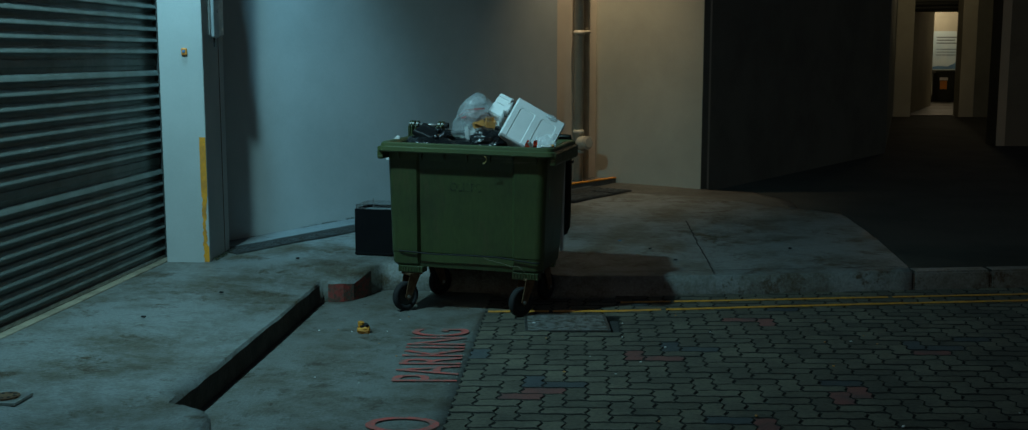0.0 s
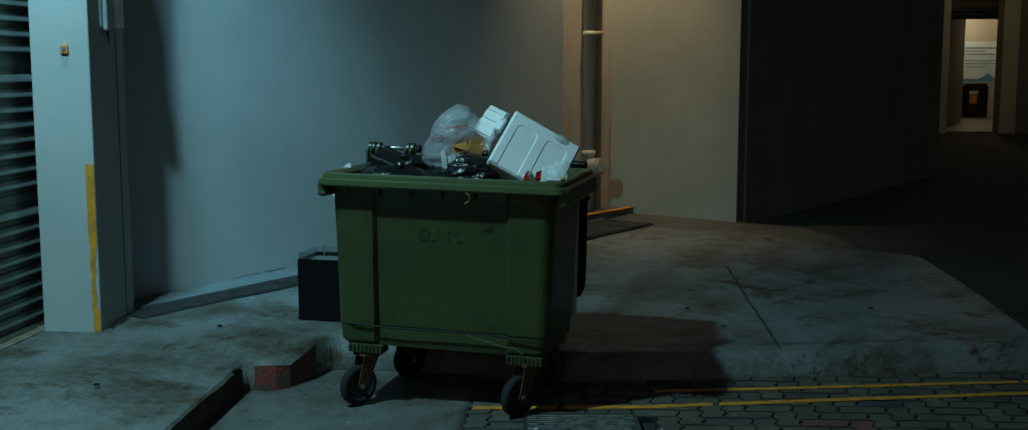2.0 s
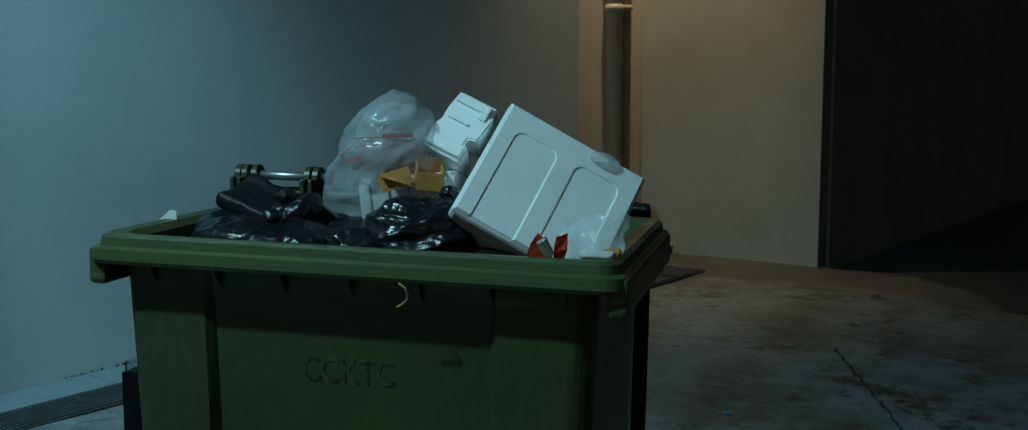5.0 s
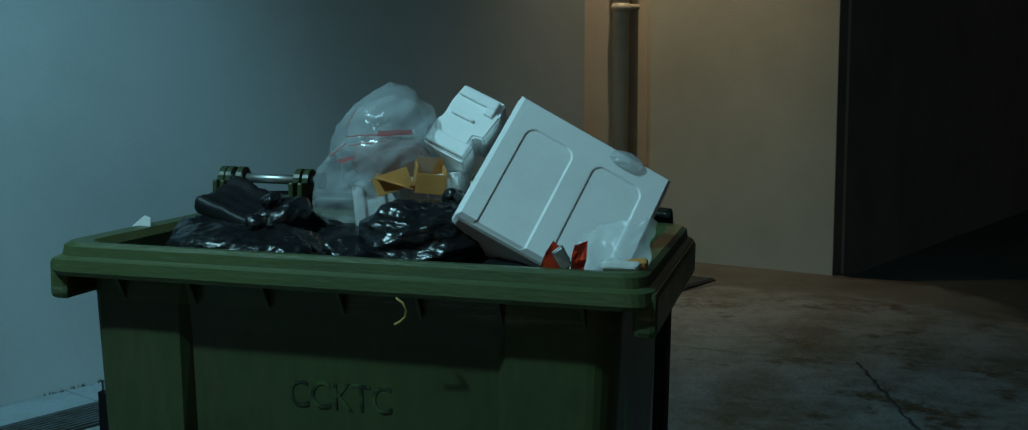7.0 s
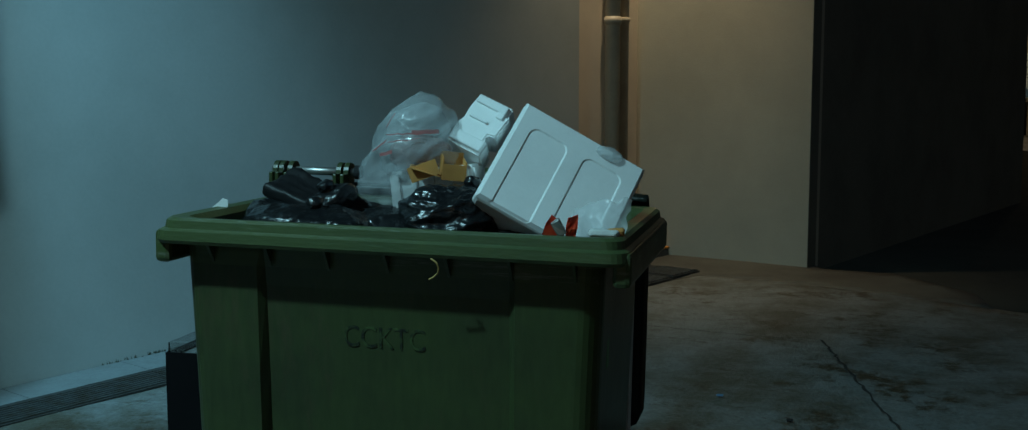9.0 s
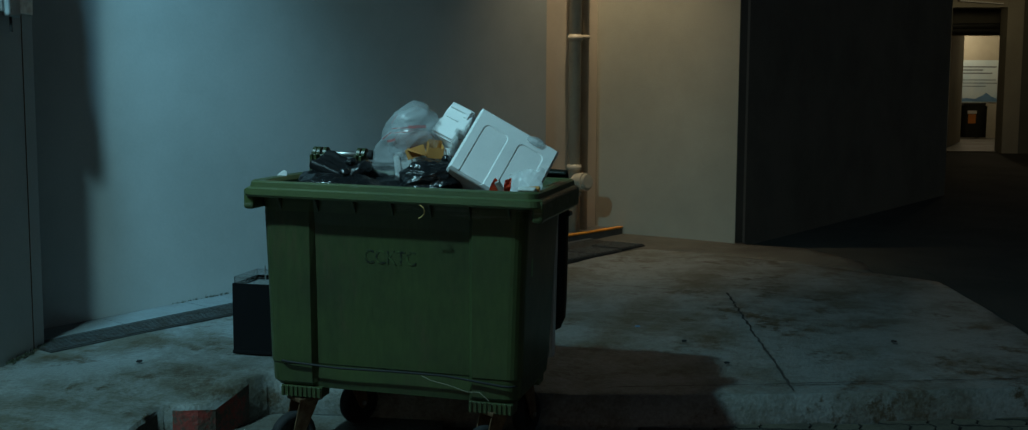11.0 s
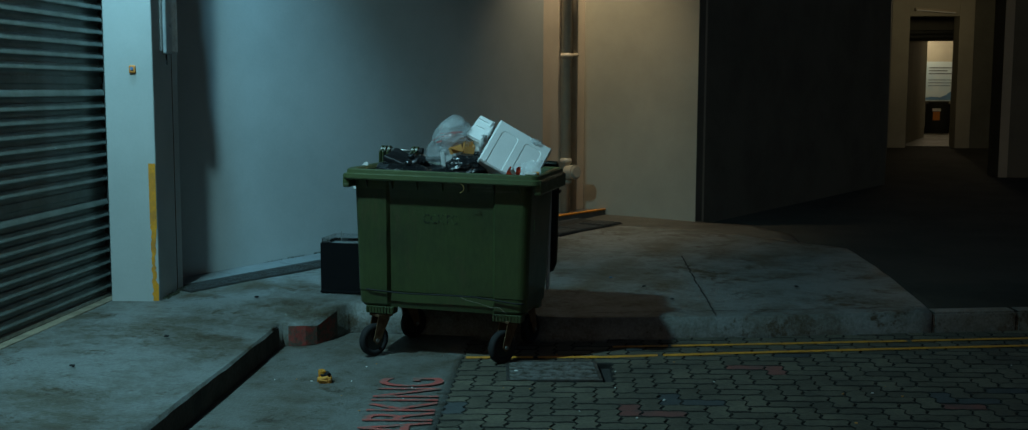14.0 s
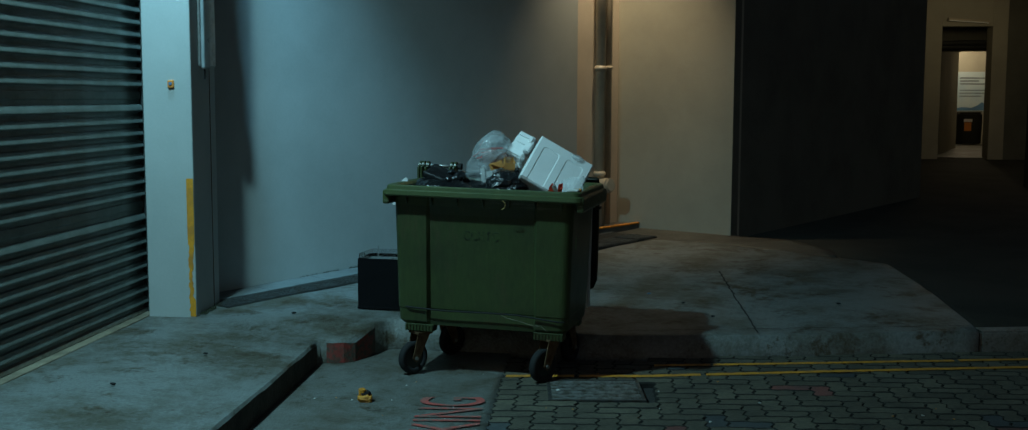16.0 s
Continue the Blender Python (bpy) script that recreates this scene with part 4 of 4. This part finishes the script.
# ---- on the slab and the ground ----
slab_ob = bpy.data.objects["concrete_slab"]
lettering("PARKING", 0.36, 1.19, pose(0.030, -1.72, 0.0072, 0, 0, 93.6), slab_ob, M_REDPAINT, "faded red painted word")
lettering("NO", 0.35, 0.46, pose(0.05, -2.80, 0.0072, 0, 0, 92), slab_ob, M_REDPAINT, "faded red painted word")
scrap = thing("food_wrapper", pose(-0.70, -0.66, 0.004), "crumpled yellow and black wrapper lying on the slab", "litter")
part("lower_fold", crumple(box(-0.03, 0.028, -0.022, 0.022, 0.0, 0.026, 0.010, segments=5), 0.012, 40, 51), M_YELLOW, scrap)
part("upper_fold", crumple(box(-0.022, 0.020, -0.012, 0.016, 0.024, 0.050, 0.008, segments=5), 0.011, 44, 52), M_RUBBER, scrap, "black crumpled fold")
part("tip", crumple(box(-0.026, -0.004, -0.010, 0.012, 0.036, 0.066, 0.006, segments=5), 0.009, 44, 53), M_YELLOW, scrap)
trap = thing("floor_trap", pose(-1.885, -2.80, apron_z(-1.885, -2.80) + 0.006), "small round floor trap with a square surround", "floor trap")
part("surround", box(-0.085, 0.085, -0.085, 0.085, -0.01, 0.004, 0.003), M_STEEL, trap)
part("cover", tube((0, 0, 0.003), (0, 0, 0.012), 0.062, n=28, bevel=0.003), M_RUST, trap)
for k in range(8):
    a = 2 * math.pi * k / 8
    part("hole", tube((0.04 * math.cos(a), 0.04 * math.sin(a), 0.0115), (0.04 * math.cos(a), 0.04 * math.sin(a), 0.0135), 0.009, n=10), M_RUBBER, trap)

# red painted face of the short kerb
bm = bmesh.new()
KR = [(-1.19, 0.2255), (-1.175, 0.224), (-1.10, 0.2205), (-1.033, 0.2355), (-0.971, 0.287), (-0.921, 0.398), (-0.891, 0.52)]
last = None
for i, (x, y) in enumerate(KR):
    top = apron_z(x, y) - 0.018
    pair = [bm.verts.new((x, y - 0.004, 0.004)), bm.verts.new((x, y - 0.004, top))]
    if last:
        bm.faces.new((last[0], pair[0], pair[1], last[1]))
    last = pair
bmesh.ops.subdivide_edges(bm, edges=bm.edges[:], cuts=3, use_grid_fill=True)
part("painted_face", bm, M_KERB_RED, bpy.data.objects["pavement"], "worn red paint on the kerb face")

# overlay on the long kerb side: mud, with the face's shade in its colour
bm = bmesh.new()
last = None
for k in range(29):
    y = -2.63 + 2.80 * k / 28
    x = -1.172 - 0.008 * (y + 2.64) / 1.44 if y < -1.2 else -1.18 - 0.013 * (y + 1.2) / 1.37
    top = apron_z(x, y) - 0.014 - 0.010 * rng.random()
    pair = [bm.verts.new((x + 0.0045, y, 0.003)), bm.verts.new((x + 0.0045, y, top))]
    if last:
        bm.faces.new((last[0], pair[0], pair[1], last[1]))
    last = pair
part("shaded_stained_face", bm, M_KERB_DIRT, bpy.data.objects["pavement"], "muddy brown kerb face, darkened for its shade")

# expansion joint and cracks in the apron
def crack_line(pts, w):
    bm = bmesh.new()
    last = None
    for k, (x, y) in enumerate(pts):
        q = pts[min(k + 1, len(pts) - 1)] if k + 1 < len(pts) else pts[k]
        p0 = pts[k - 1] if k else pts[k]
        d = Vector((q[0] - p0[0], q[1] - p0[1])).normalized()
        ww = w * (0.5 + rng.random())
        pair = [bm.verts.new((x - d.y * s * ww, y + d.x * s * ww, apron_z(x, y) + 0.0085)) for s in (-1, 1)]
        if last:
            bm.faces.new((last[0], pair[0], pair[1], last[1]))
        last = pair
    return bm


def wander(a, b, n, amp):
    return [(a[0] + (b[0] - a[0]) * k / n + amp * (rng.random() - 0.5), a[1] + (b[1] - a[1]) * k / n + amp * (rng.random() - 0.5)) for k in range(n + 1)]


pav = bpy.data.objects["pavement"]
part("crack", crack_line(wander((1.60, 0.72), (1.55, 3.0), 60, 0.018), 0.006), M_ROAD_BED, pav, "dark joint across the concrete")
part("crack", crack_line(wander((0.55, 3.3), (1.54, 2.95), 30, 0.02), 0.003), M_ROAD_BED, pav)
part("crack", crack_line(wander((0.75, 0.71), (3.05, 1.08), 60, 0.012), 0.004), M_ROAD_BED, pav, "dark line along the kerb top")

# ---- litter ----
for k in range(40):
    x, y = rng.uniform(0.3, 3.4), rng.uniform(-2.6, 0.2)
    if k % 3 == 0:
        x, y = rng.uniform(-1.1, -0.1), rng.uniform(-2.3, 0.1)
    s = rng.uniform(0.003, 0.008) * (0.6 if k % 3 == 0 else 1)
    bit = crumple(box(-s, s, -s * 0.7, s * 0.7, 0, s * 0.35, s * 0.15, segments=1), s * 0.3, 60, k)
    loose("litter_scrap", bit, rng.choice([M_FILM, M_CARD, M_FOAM]), pose(x, y, 0.0075, 0, 0, rng.uniform(0, 180)), "tiny pale scrap of litter on the ground", "litter", smooth=False, group="litter on the ground")
for x, y in ((1.17, 1.62), (1.35, 1.18), (0.93, 1.95), (2.3, 1.7), (-1.7, -0.4), (-1.9, -1.2), (-1.5, 0.75)):
    s = 0.012
    loose("litter_scrap", crumple(box(-s, s, -s * 0.7, s * 0.7, 0, s * 0.4, s * 0.2, segments=1), s * 0.3, 60, x), M_BLUE if y > 1.9 else M_RUBBER, pose(x, y, apron_z(x, y) + 0.012), "dark scrap of litter on the concrete", "litter", smooth=False, group="litter on the ground")

# ---- unlit passage and the far room ----
def setting(name, bm, material, label):
    return tagged(obj(name, bm, material), kind="structure", label=label)


setting("wall_far_left", box(7.04, 7.41, 18.2, 18.6, 0.1, 3.9, 0.01), M_WALL_BEIGE, "beige pier beside the far doorway")
setting("wall_far_right", box(8.43, 8.74, 18.2, 18.6, 0.1, 3.9, 0.01), M_WALL_BEIGE, "beige pier beside the far doorway")
setting("lintel", box(7.41, 8.43, 18.22, 18.6, 3.17, 3.9), M_WALL_BEIGE, "lintel over the far doorway")
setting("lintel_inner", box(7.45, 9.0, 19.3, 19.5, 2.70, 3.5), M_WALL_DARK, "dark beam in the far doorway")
setting("wall_far_side", prism([(7.41, 18.6), (9.24, 23.4), (9.0, 23.4), (7.15, 18.6)], 0.1, 3.5), M_WALL_BEIGE, "beige wall leading to the far room")
setting("wall_far_side_right", prism([(8.64, 18.6), (8.84, 18.6), (11.5, 26), (11.25, 26)], 0.1, 3.5), M_WALL_BEIGE, "beige wall of the far room")
setting("wall_far_back", box(8.5, 11.5, 25.9, 26.1, 0.1, 3.5), M_WALL_BEIGE, "cream back wall of the far room")
setting("wall_far_return", box(7.9, 9.24, 23.402, 23.6, 0.1, 3.5), M_WALL_BEIGE, "beige return wall of the far room")
setting("floor_far", box(7.42, 11.5, 18.4, 26, 0.2, 0.43), M_SLAB, "pale floor of the far room")
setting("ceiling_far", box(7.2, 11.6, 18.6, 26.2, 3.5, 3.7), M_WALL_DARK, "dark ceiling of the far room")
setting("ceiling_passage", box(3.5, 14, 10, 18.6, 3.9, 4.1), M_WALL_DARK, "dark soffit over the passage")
setting("column_near", box(6.97, 7.6, 11.2, 11.7, 0.1, 3.9, 0.01), M_WALL_DARK, "passage column, its shaded body coloured dark")
# paler strip puts the light on the column's side into the colour
part("lit_edge", box(6.965, 7.10, 11.192, 11.1985, 0.2, 3.9), M_WALL_BEIGE, bpy.data.objects["column_near"], "paler beige strip for the column's lit face")
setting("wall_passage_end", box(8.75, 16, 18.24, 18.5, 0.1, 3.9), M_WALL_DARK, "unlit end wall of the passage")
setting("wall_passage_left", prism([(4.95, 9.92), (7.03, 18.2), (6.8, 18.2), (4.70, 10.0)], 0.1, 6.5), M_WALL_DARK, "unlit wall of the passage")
for z, y0, x0, x1 in ((2.78, 19.1, 7.6, 8.9), (2.86, 19.0, 7.5, 8.8)):
    part("service_pipe", tube((x0, y0, z), (x1, y0, z + 0.02), 0.05, n=12), M_GUIDE, bpy.data.objects["lintel_inner"], "dark service pipe under the beam")
tubelight = thing("tube_light", pose(7.92, 18.17, 3.28, 0, 4, 0), "unlit white tube light fitting over the doorway", "light fitting")
part("housing", box(-0.42, 0.42, -0.04, 0.02, -0.035, 0.035, 0.006), M_PIPE, tubelight)
part("tube", tube((-0.40, -0.045, -0.02), (0.40, -0.045, -0.02), 0.014, n=12), M_FOAM, tubelight)

poster = tagged(obj("poster", box(9.87, 11.24, 25.885, 25.897, 1.33, 2.40), M_POSTER), "pale blue printed poster on the far wall", "poster")
for z, x1, hgt in ((1.95, 10.95, 0.030), (1.87, 10.62, 0.030), (1.79, 10.85, 0.030), (1.62, 10.95, 0.018), (1.54, 10.98, 0.018), (1.46, 10.7, 0.018)):
    part("text_bar", box(10.00, x1 - 0.12, 25.880, 25.884, z + 0.28 - hgt / 2, z + 0.28 + hgt / 2), M_BARS, poster)
bmp = prism([(10.0, 1.07), (11.3, 1.07), (11.3, 1.16), (11.0, 1.14), (10.85, 1.20), (10.72, 1.30), (10.62, 1.22), (10.45, 1.14), (10.2, 1.16), (10.0, 1.12)], 0, 0.003)
bmesh.ops.transform(bmp, matrix=Matrix(((1, 0, 0, -0.12), (0, 0, 1, 25.880), (0, 1, 0, 0.28), (0, 0, 0, 1))), verts=bmp.verts)
part("picture", bmp, M_BLUE, poster, "blue printed shape")
far_bin = thing("wheeled_bin", pose(10.06, 25.3, 0.432), "black wheeled bin with a white and orange label", "wheeled bin")
part("body", loft([[(x, y, z) for x, y in rounded(hx, hy, 0.04, cy=0)] for z, hx, hy in ((0.03, 0.20, 0.20), (0.05, 0.205, 0.21), (0.82, 0.25, 0.26))], cap0=True, cap1=True), M_BIN_DARK, far_bin)
part("lid", box(-0.275, 0.275, -0.30, 0.29, 0.82, 0.90, 0.03), M_BIN_DARK, far_bin)
part("label_top", box(-0.16, 0.06, -0.262, -0.250, 0.62, 0.70), M_FOAM, far_bin, "white label")
part("label", box(-0.14, 0.04, -0.262, -0.245, 0.38, 0.61), M_ORANGE, far_bin, "orange label")
for s in (-1, 1):
    part("wheel", tube((s * 0.24 - 0.025, 0.2, 0.10), (s * 0.24 + 0.025, 0.2, 0.10), 0.10, n=24, bevel=0.01), M_RUBBER, far_bin)

# ---- drain grate in the road ----
grate = thing("drain_grate", pose(0.327, -0.535, 0), "long steel road drain grate with narrow bars", "drain grate")
GW, GD = 0.505, 0.425
gm = pose(0, 0, 0, 0, 0, 5)
for x0, x1, y0, y1 in ((-0.02, GW + 0.02, -0.02, 0.0), (-0.02, GW + 0.02, GD, GD + 0.02), (-0.02, 0.0, 0, GD), (GW, GW + 0.02, 0, GD)):
    part("frame", box(x0, x1, y0, y1, -0.03, 0.010, 0.003, m=gm), M_GRATE, grate)
for k in range(13):
    y = 0.016 + k * (GD - 0.03) / 12
    part("bar", box(0, GW, y - 0.0055, y + 0.0055, -0.022, 0.008, 0.0015, m=gm, segments=1), M_STEELDULL, grate)
part("cross_bar", box(GW / 2 - 0.01, GW / 2 + 0.01, 0, GD, -0.028, -0.004, m=gm), M_GRATE, grate)

# ---- yellow lines ----
def lane(pts, w, name):
    bm = bmesh.new()
    last = None
    for k in range(141):
        s = k / 140 * (len(pts) - 1)
        i = min(int(s), len(pts) - 2)
        f = s - i
        x = pts[i][0] + (pts[i + 1][0] - pts[i][0]) * f
        y = pts[i][1] + (pts[i + 1][1] - pts[i][1]) * f
        a, b = w * (0.42 + 0.16 * rng.random()), w * (0.42 + 0.16 * rng.random())
        pair = [bm.verts.new((x, y - a, 0.0085)), bm.verts.new((x, y + b, 0.0085))]
        if last and rng.random() > 0.035:
            bm.faces.new((last[0], pair[0], pair[1], last[1]))
        last = pair
    return setting(name, bm, M_YELLOW, "worn yellow no-waiting line on the pavers")


lane([(0.02, -0.025), (0.84, 0.055), (1.74, 0.245), (2.72, 0.44), (5.5, 0.96), (9, 1.6)], 0.055, "road_marking")
lane([(0.9, 0.34), (1.45, 0.43), (2.08, 0.54), (2.9, 0.69), (5.5, 1.16), (9, 1.8)], 0.05, "road_marking_inner")

# ---- kerb further along the road ----
def kerb_line(x):
    pts = KERB[4:] + [(3.9, 1.12), (6, 1.51), (10, 2.2), (14, 2.9)]
    for (xa, ya), (xb, yb) in zip(pts, pts[1:]):
        if xa <= x <= xb:
            return ya + (yb - ya) * (x - xa) / (xb - xa)
    return 0.49 if x < 1 else 2.8


kx = 3.095
kerbs = thing("kerb", pose(0, 0, 0), "row of weathered concrete kerb stones", "kerb")
while kx < 11:
    x1 = kx + 0.59
    ya, yb = kerb_line(kx) - 0.0, kerb_line(x1)
    part("kerb_stone", prism([(kx, ya), (x1 - 0.008, yb), (x1 - 0.02, yb + 0.15), (kx - 0.012, ya + 0.15)], -0.03, 0.142, 0.014), M_APRON, kerbs)
    kx = x1

# ---- pavers: zigzag blocks in herringbone ----
S = 0.1125


def bend(x, y):
    def tri(v):
        v = v % 1
        return 4 * abs(v - 0.5) - 1
    return x + 0.0115 * tri(y / S + 0.25), y + 0.0045 * tri(x / S + 0.25)


def paver_mesh(c, r, w, h):
    """One block over w by h cells, its outline bent, top edge chamfered."""
    x0, y0, x1, y1 = c * S, r * S, (c + w) * S, (r + h) * S
    out = []
    g = 0.0026
    n = 4
    for k in range(n * w):
        out.append((x0 + (x1 - x0) * k / (n * w), y0, 0, g))
    for k in range(n * h):
        out.append((x1, y0 + (y1 - y0) * k / (n * h), -g, 0))
    for k in range(n * w):
        out.append((x1 - (x1 - x0) * k / (n * w), y1, 0, -g))
    for k in range(n * h):
        out.append((x0, y1 - (y1 - y0) * k / (n * h), g, 0))
    cx, cy = (x0 + x1) / 2, (y0 + y1) / 2
    low, top = [], []
    for x, y, gx, gy in out:
        bx, by = bend(x, y)
        low.append((bx + gx, by + gy))
        top.append((bx + gx + (0.004 if bx < cx else -0.004), by + gy + (0.0075 if by < cy else -0.0075)))
    return low, top


def add_paver(verts, faces, c, r, w, h, dz, tilt):
    low, top = paver_mesh(c, r, w, h)
    base, n = len(verts), len(low)
    cx, cy = (c + w / 2) * S, (r + h / 2) * S
    verts += [(x, y, -0.03) for x, y in low]
    verts += [(x, y, -0.003 + dz + tilt[0] * (x - cx) + tilt[1] * (y - cy)) for x, y in low]
    verts += [(x, y, 0.0045 + dz + tilt[0] * (x - cx) + tilt[1] * (y - cy)) for x, y in top]
    for k in range(n):
        j = (k + 1) % n
        faces.append((base + k, base + j, base + n + j, base + n + k))
        faces.append((base + n + k, base + n + j, base + 2 * n + j, base + 2 * n + k))
    faces.append(tuple(base + 2 * n + k for k in range(n)))


road = setting("road", box(0.0, 12, -8.6, 2.0, -0.034, -0.030), M_ROAD_BED, "grey interlocking block paving with red and dark blocks")
road.matrix_world = pose(0, 0, 0, 0, 0, 1.4)
joined = {}
count = 0
RED = [(1.05, -1.13), (0.95, -1.02), (1.93, -1.81), (2.05, -1.76), (2.59, -0.93), (2.72, -0.95), (1.87, -0.15), (1.70, -0.12), (0.41, -1.93), (0.55, -1.90)]
DARK = [(1.15, -0.90), (1.28, -0.93), (2.11, -1.67), (1.98, -1.64), (0.57, -1.80), (0.42, -1.76), (2.76, -0.86), (2.60, -0.80)]


def free(c, r):
    x, y = (c + 0.5) * S, (r + 0.5) * S
    return c >= 0 and y < kerb_line(x) - 0.035 and not (0.29 < x < 0.845 and -0.56 < y < -0.06)


def dirty(me, material):
    """Sides and chamfers hold the dirt of the joints."""
    me.materials.append(material)
    me.materials.append(M_JOINT)
    for f in me.polygons:
        f.material_index = 0 if len(f.vertices) > 4 else 1


def lay(c, r, w, h):
    global count
    dz, tilt = rng.uniform(-0.0018, 0.0018), (rng.uniform(-0.012, 0.012), rng.uniform(-0.012, 0.012))
    x0, y0, x1, y1 = c * S, r * S, (c + w) * S, (r + h) * S
    material = M_PAVER
    if any(x0 <= x < x1 and y0 <= y < y1 for x, y in RED) or rng.random() < 0.004:
        material = M_PAVER_RED
    elif any(x0 <= x < x1 and y0 <= y < y1 for x, y in DARK) or rng.random() < 0.008:
        material = M_PAVER_DARK
    if x1 < 3.0 and -2.45 < y0 < 0.1 and count < 300:
        vs, fs = [], []
        add_paver(vs, fs, c, r, w, h, dz, tilt)
        me = bpy.data.meshes.new("paver")
        me.from_pydata(vs, [], fs)
        dirty(me, material)
        new("paver", me).parent = road
        count += 1
    else:
        vs, fs = joined.setdefault(material, ([], []))
        add_paver(vs, fs, c, r, w, h, dz, tilt)


for c in range(-1, 84):
    for r in range(-34 if c > 44 else -74, 22):
        k = (c - r) % 4
        if k not in (0, 3):
            continue
        w, h = (2, 1) if k == 0 else (1, 2)
        cells = [(c + i, r + j) for i in range(w) for j in range(h)]
        if all(free(*cell) for cell in cells):
            lay(c, r, w, h)
        else:
            for cell in cells:
                if free(*cell):
                    lay(*cell, 1, 1)
for material, (vs, fs) in joined.items():
    me = bpy.data.meshes.new("pavers")
    me.from_pydata(vs, [], fs)
    dirty(me, material)
    ob = new("pavers", me)
    ob.parent = road
    tagged(ob, kind="stuff")

# ---- growth and grime at the wall foot ----
def clump(seed, n, spread, height):
    r = random.Random(seed)
    vs, fs = [], []
    for _ in range(n):
        x, y, a = r.uniform(-spread, spread), r.uniform(-0.012, 0.012), r.uniform(0, 6.28)
        hh, w = height * r.uniform(0.4, 1), 0.004
        dx, dy = math.cos(a) * w, math.sin(a) * w
        lx, ly = r.uniform(-0.01, 0.01), r.uniform(-0.01, 0.01)
        b = len(vs)
        vs += [(x - dx, y - dy, 0), (x + dx, y + dy, 0), (x + lx, y + ly, hh)]
        fs.append((b, b + 1, b + 2))
    return vs, fs


moss_v, moss_f = [], []
for k in range(60):
    s = 0.25 + 3.4 * rng.random()
    if rng.random() < 0.4:
        s = 0.2 + 0.5 * rng.random()
    p = CORNER - U * s + V * 0.02
    vs, fs = clump(k, 16, 0.05, 0.018)
    b = len(moss_v)
    zz = apron_z(p.x, p.y) + 0.02
    moss_v += [(p.x + U.x * x - V.x * y * 0.5, p.y + U.y * x - V.y * y * 0.5, zz + z) for x, y, z in vs]
    moss_f += [tuple(b + i for i in f) for f in fs]
for k in range(26):
    x, y = -2.15 + 0.02 * rng.random(), 0.66 + 0.5 * rng.random()
    vs, fs = clump(k + 100, 14, 0.03, 0.02)
    b = len(moss_v)
    moss_v += [(x + 0.02 + dx, y + dy, apron_z(x, y) + 0.005 + z) for dx, dy, z in vs]
    moss_f += [tuple(b + i for i in f) for f in fs]
me = bpy.data.meshes.new("moss")
me.from_pydata(moss_v, [], moss_f)
me.materials.append(M_MOSS)
tagged(new("moss", me), "dark moss and grime along the foot of the wall", "moss", kind="stuff")
